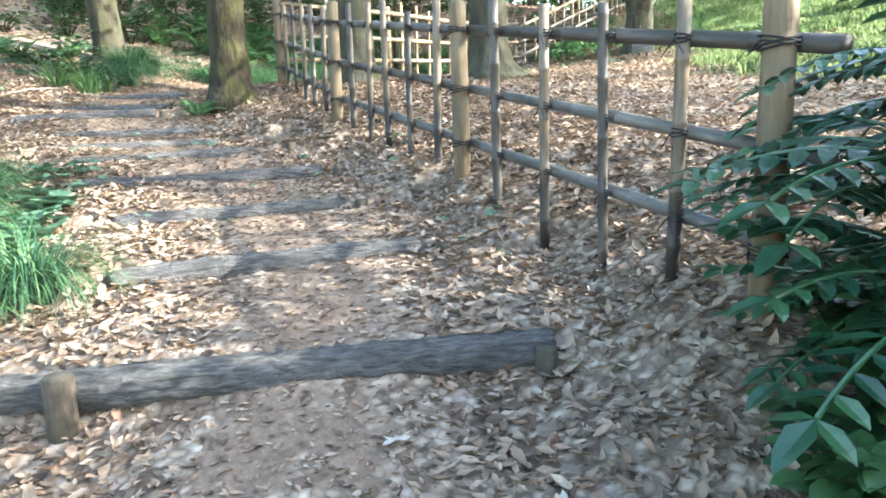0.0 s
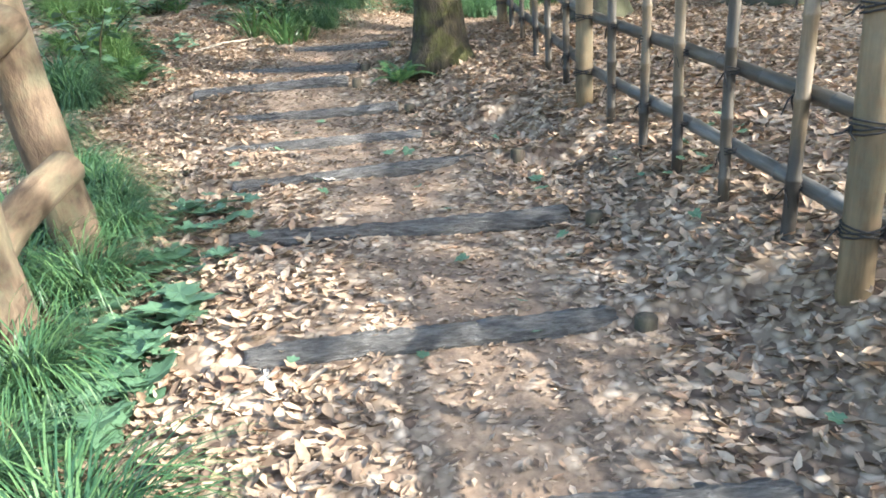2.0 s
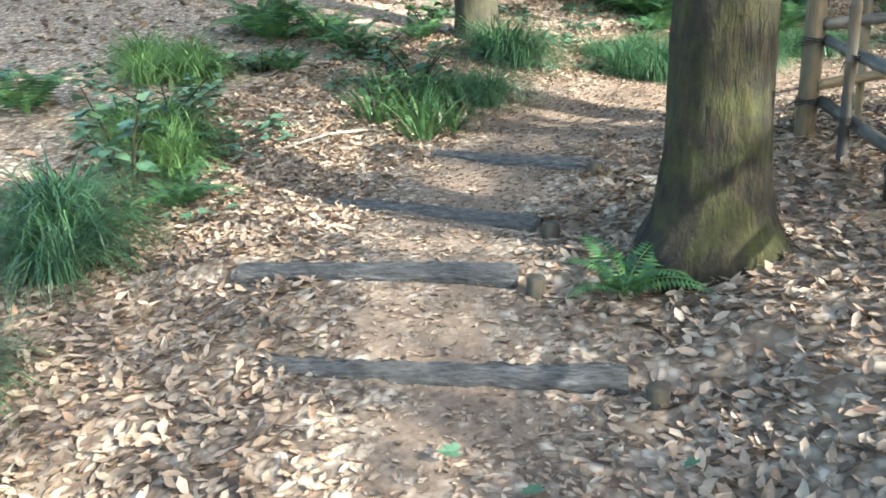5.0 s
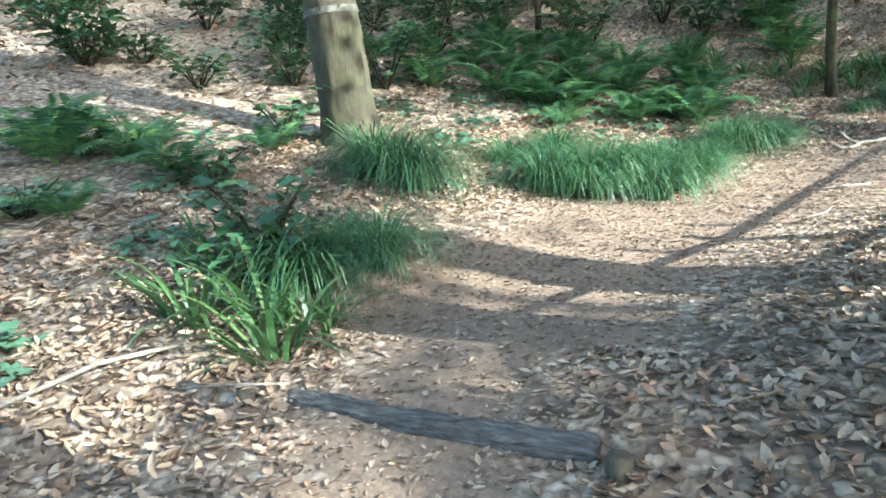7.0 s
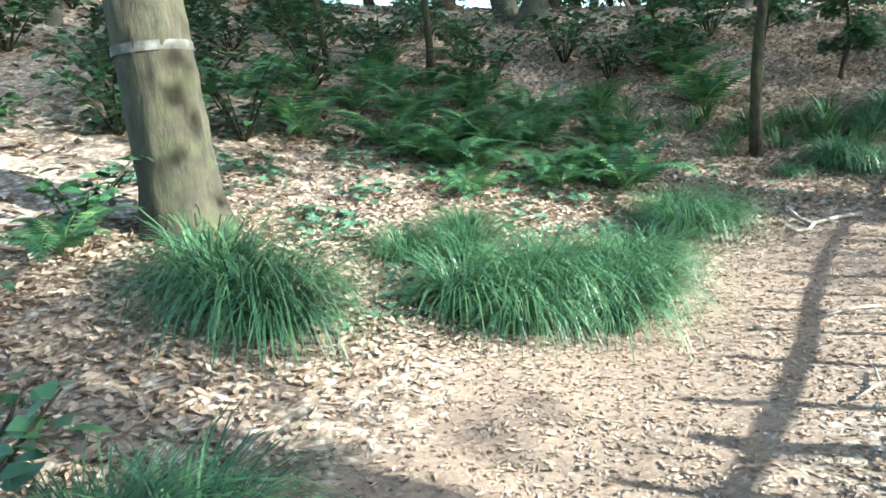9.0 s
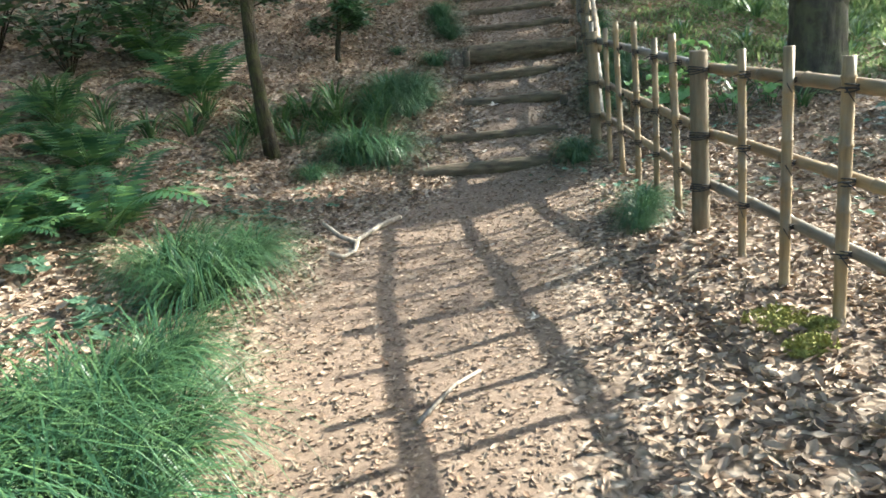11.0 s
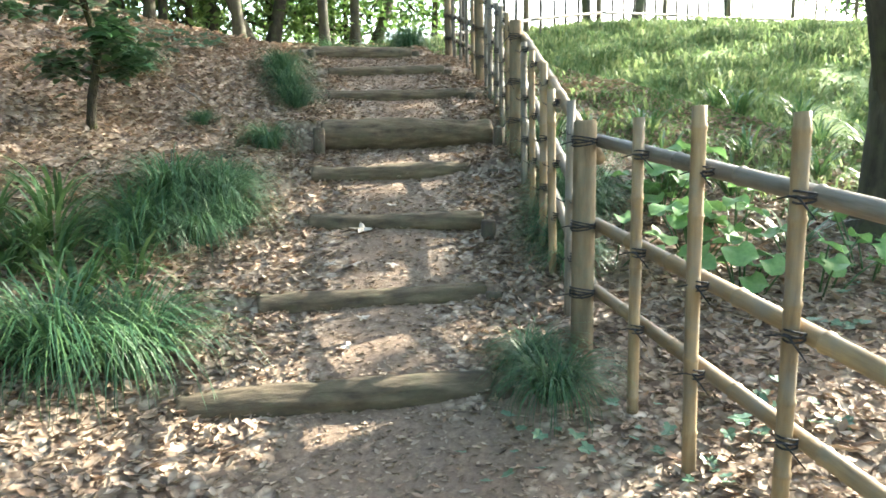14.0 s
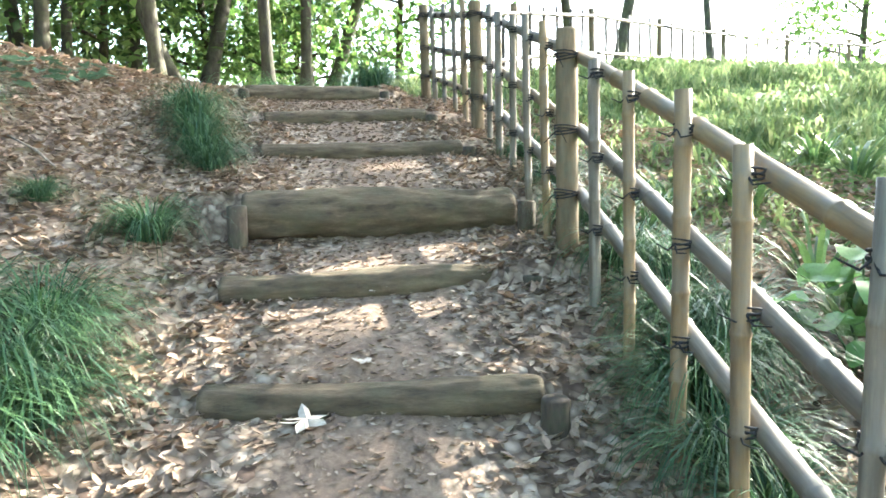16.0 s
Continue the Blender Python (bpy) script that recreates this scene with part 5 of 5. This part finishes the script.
# ---- small things on the ground ----
def stick(points, r, label, seed, name="stick"):
    o = Vector(foot(*points[0][:2]))
    ob_line = [Vector((x, y, height(x, y) + z)) - o for x, y, z in points]
    n = len(points)
    ob = new(name, mesh_of(name, *tube(ob_line, [r * (1 - 0.4 * k / n) for k in range(n)], 8, True, 0.15, seed), STICK))
    ob.matrix_basis = Matrix.Translation(o)
    return tagged(ob, label, "branch")


stick([(-1.1, 15.72, 0.03), (-1.35, 15.55, 0.03), (-1.62, 15.32, 0.03), (-1.72, 15.1, 0.02), (-1.85, 14.98, 0.025), (-1.93, 15.02, 0.05)], 0.022, "forked bleached branch lying on fallen leaves", 1)
stick([(-1.66, 15.25, 0.03), (-1.72, 15.42, 0.05), (-1.78, 15.62, 0.1)], 0.02, "dark broken branch stub lying on fallen leaves", 2)
stick([(-5.5, 8.35, 0.02), (-5.3, 8.65, 0.04), (-5.05, 8.9, 0.03)], 0.012, "thin grey stick lying on fallen leaves", 3)
stick([(-4.95, 8.7, 0.02), (-4.7, 8.72, 0.05), (-4.5, 8.8, 0.03)], 0.006, "thin pale stalk lying by a log step", 4)
stick([(-2.5, 11.6, 0.02), (-2.35, 11.75, 0.03), (-2.3, 11.95, 0.02)], 0.008, "thin twig on the trodden path", 5)
stick([(-2.32, 12.75, 0.02), (-2.05, 12.95, 0.02), (-1.9, 13.0, 0.02)], 0.01, "thin pale stick on the trodden path", 7)
stick([(0.2, 22.0, 0.02), (0.35, 22.4, 0.06)], 0.015, "pale stick on the leafy bank", 8)
stick([(1.0, 20.2, 0.02), (0.95, 20.4, 0.03), (0.85, 20.6, 0.03)], 0.008, "pale stick on the leafy bank", 9)


def moss_cushion(x, y, r, seed):
    rng = np.random.default_rng(seed)
    n = 700
    a, d = rng.uniform(0, 2 * np.pi, n), r * np.sqrt(rng.random(n))
    px, py = x + d * np.cos(a), y + 0.8 * d * np.sin(a)
    c = np.stack([px - x, py - y, ground(px, py) - height(x, y) + 0.012 + 0.02 * (1 - (d / r) ** 2)], 1)
    ob = new("moss_cushion", cloud_mesh("moss_cushion", leaf_cloud(c, 0.8, rng.uniform(0.02, 0.04, n), rng), MOSS))
    ob.matrix_basis = Matrix.Translation(foot(x, y))
    return tagged(ob, "yellow-green moss cushion on bare soil", "moss", "moss cushions")


moss_cushion(-0.66, 12.45, 0.17, 1)
moss_cushion(-0.78, 12.2, 0.12, 2)
moss_cushion(-0.6, 12.3, 0.09, 3)


# ---- fallen leaves ----
def litter(name, label, rng, x, y, sizes, lift, tilt, outline=LEAF_OUTLINE, mat=LITTER):
    z = ground(x, y) + lift
    ob = new(name, cloud_mesh(name, leaf_cloud(np.stack([x, y, z], 1), tilt, sizes, rng, 1.7, 0.8, outline), mat))
    return tagged(ob, label, "leaves", kind="stuff")


def scatter_litter():
    rng = np.random.default_rng(5)
    n = 330000
    x, y = rng.uniform(-6.8, 5.2, n), rng.uniform(-0.4, 22.6, n)
    d = way_distance(x, y)
    b = bareness(x, y) / 0.62
    clump = 0.5 + 0.5 * np.sin(2.1 * x + 1.3 * np.sin(1.7 * y)) * np.sin(1.9 * y + 0.7 * np.sin(2.3 * x))
    keep = rng.random(n) < np.where(d > 3.4, 0.36, 0.9) * (1 - 0.58 * b * (0.55 + 0.45 * clump))
    x, y = x[keep], y[keep]
    m = len(x)
    worn = 1 - 0.4 * np.clip(bareness(x, y) / 0.4, 0, 1)
    sizes, lift, tilt = (0.03 + 0.062 * rng.random(m) ** 1.5) * worn, rng.uniform(0.003, 0.03, m) * worn ** 2, 0.36 * worn ** 1.4
    for near, outline in ((True, LEAF_OUTLINE), (False, SMALL_OUTLINE)):
        k = (d[keep] < 1.7) == near
        litter("fallen_leaves", "pale brown dry fallen leaves covering the ground", rng, x[k], y[k], sizes[k], lift[k], tilt[k], outline)
    n = 170000
    x, y = rng.uniform(-5.5, 4.6, n), rng.uniform(0.2, 22.3, n)
    k = rng.random(n) < 1.25 * bareness(x, y)
    x, y = x[k], y[k]
    m = len(x)
    litter("leaf_crumbs", "trodden brown leaf crumbs pressed into the path", rng, x, y, rng.uniform(0.012, 0.04, m), rng.uniform(0.001, 0.007, m), 0.22, SMALL_OUTLINE, TRODDEN)
    n = 26000
    x, y = rng.uniform(-16, 12, n), rng.uniform(-3, 30, n)
    keep = ((x < -6.6) | (y > 22.3) | ((x > 5) & (y < 13)))
    x, y = x[keep], y[keep]
    m = len(x)
    litter("fallen_leaves", "dry fallen leaves on the forest floor", rng, x, y, rng.uniform(0.09, 0.17, m), rng.uniform(0.005, 0.04, m), 0.3, SMALL_OUTLINE)


scatter_litter()


def meadow():
    rng = np.random.default_rng(9)
    n = 170000
    x, y = rng.uniform(2.2, 24, n), rng.uniform(6, 25, n)
    # grass keeps off the leafy strip beside the fence
    line_x = np.interp(y, [6, 7.5, 9, 11, 13, 14, 16, 18, 20, 21.8, 25], [4.8, 3.5, 2.9, 3.1, 3.9, 4.0, 3.3, 3.1, 4.3, 5.2, 5.6])
    keep = (x > line_x + rng.uniform(0, 1.0, n)) & (rng.random(n) < np.clip(1.3 - (x - 3) / 26, 0.35, 1))
    x, y = x[keep], y[keep]
    m = len(x)
    z = ground(x, y)
    clump = 0.85 + 0.6 * np.sin(2.6 * x + 1.9 * np.sin(1.7 * y)) * np.sin(2.2 * y + 1.4 * np.sin(2.9 * x))
    h, a = clump * rng.uniform(0.06, 0.2, m) * (1 + 0.02 * (x - 3)), rng.uniform(0, 2 * np.pi, m)
    lean, w = rng.uniform(0.2, 1.3, m), rng.uniform(0.005, 0.014, m) * (1 + 0.05 * (x - 3))
    dx, dy = np.cos(a), np.sin(a)
    root = np.stack([x, y, z - 0.02], 1)
    side = np.stack([-dy * w, dx * w, 0 * w], 1)
    mid = root + np.stack([dx * lean * h * 0.35, dy * lean * h * 0.35, h * 0.62], 1)
    tip = root + np.stack([dx * lean * h * 1.3, dy * lean * h * 1.3, h * (1.0 - 0.35 * lean)], 1)
    v = np.stack([root - side, root + side, mid - side, mid + side, tip], 1).reshape(-1)
    me = bpy.data.meshes.new("meadow_grass")
    me.vertices.add(m * 5)
    me.vertices.foreach_set("co", v)
    li = (np.arange(m)[:, None] * 5 + np.array([0, 1, 3, 2, 2, 3, 4])[None]).ravel()
    me.loops.add(len(li))
    me.loops.foreach_set("vertex_index", li)
    me.polygons.add(m * 2)
    me.polygons.foreach_set("loop_start", (np.arange(m)[:, None] * 7 + np.array([0, 4])[None]).ravel())
    me.materials.append(MEADOW_GRASS)
    me.update(calc_edges=True)
    tagged(new("meadow_grass", me), "sunlit light green meadow grass on the slope", "grass", kind="stuff")


meadow()
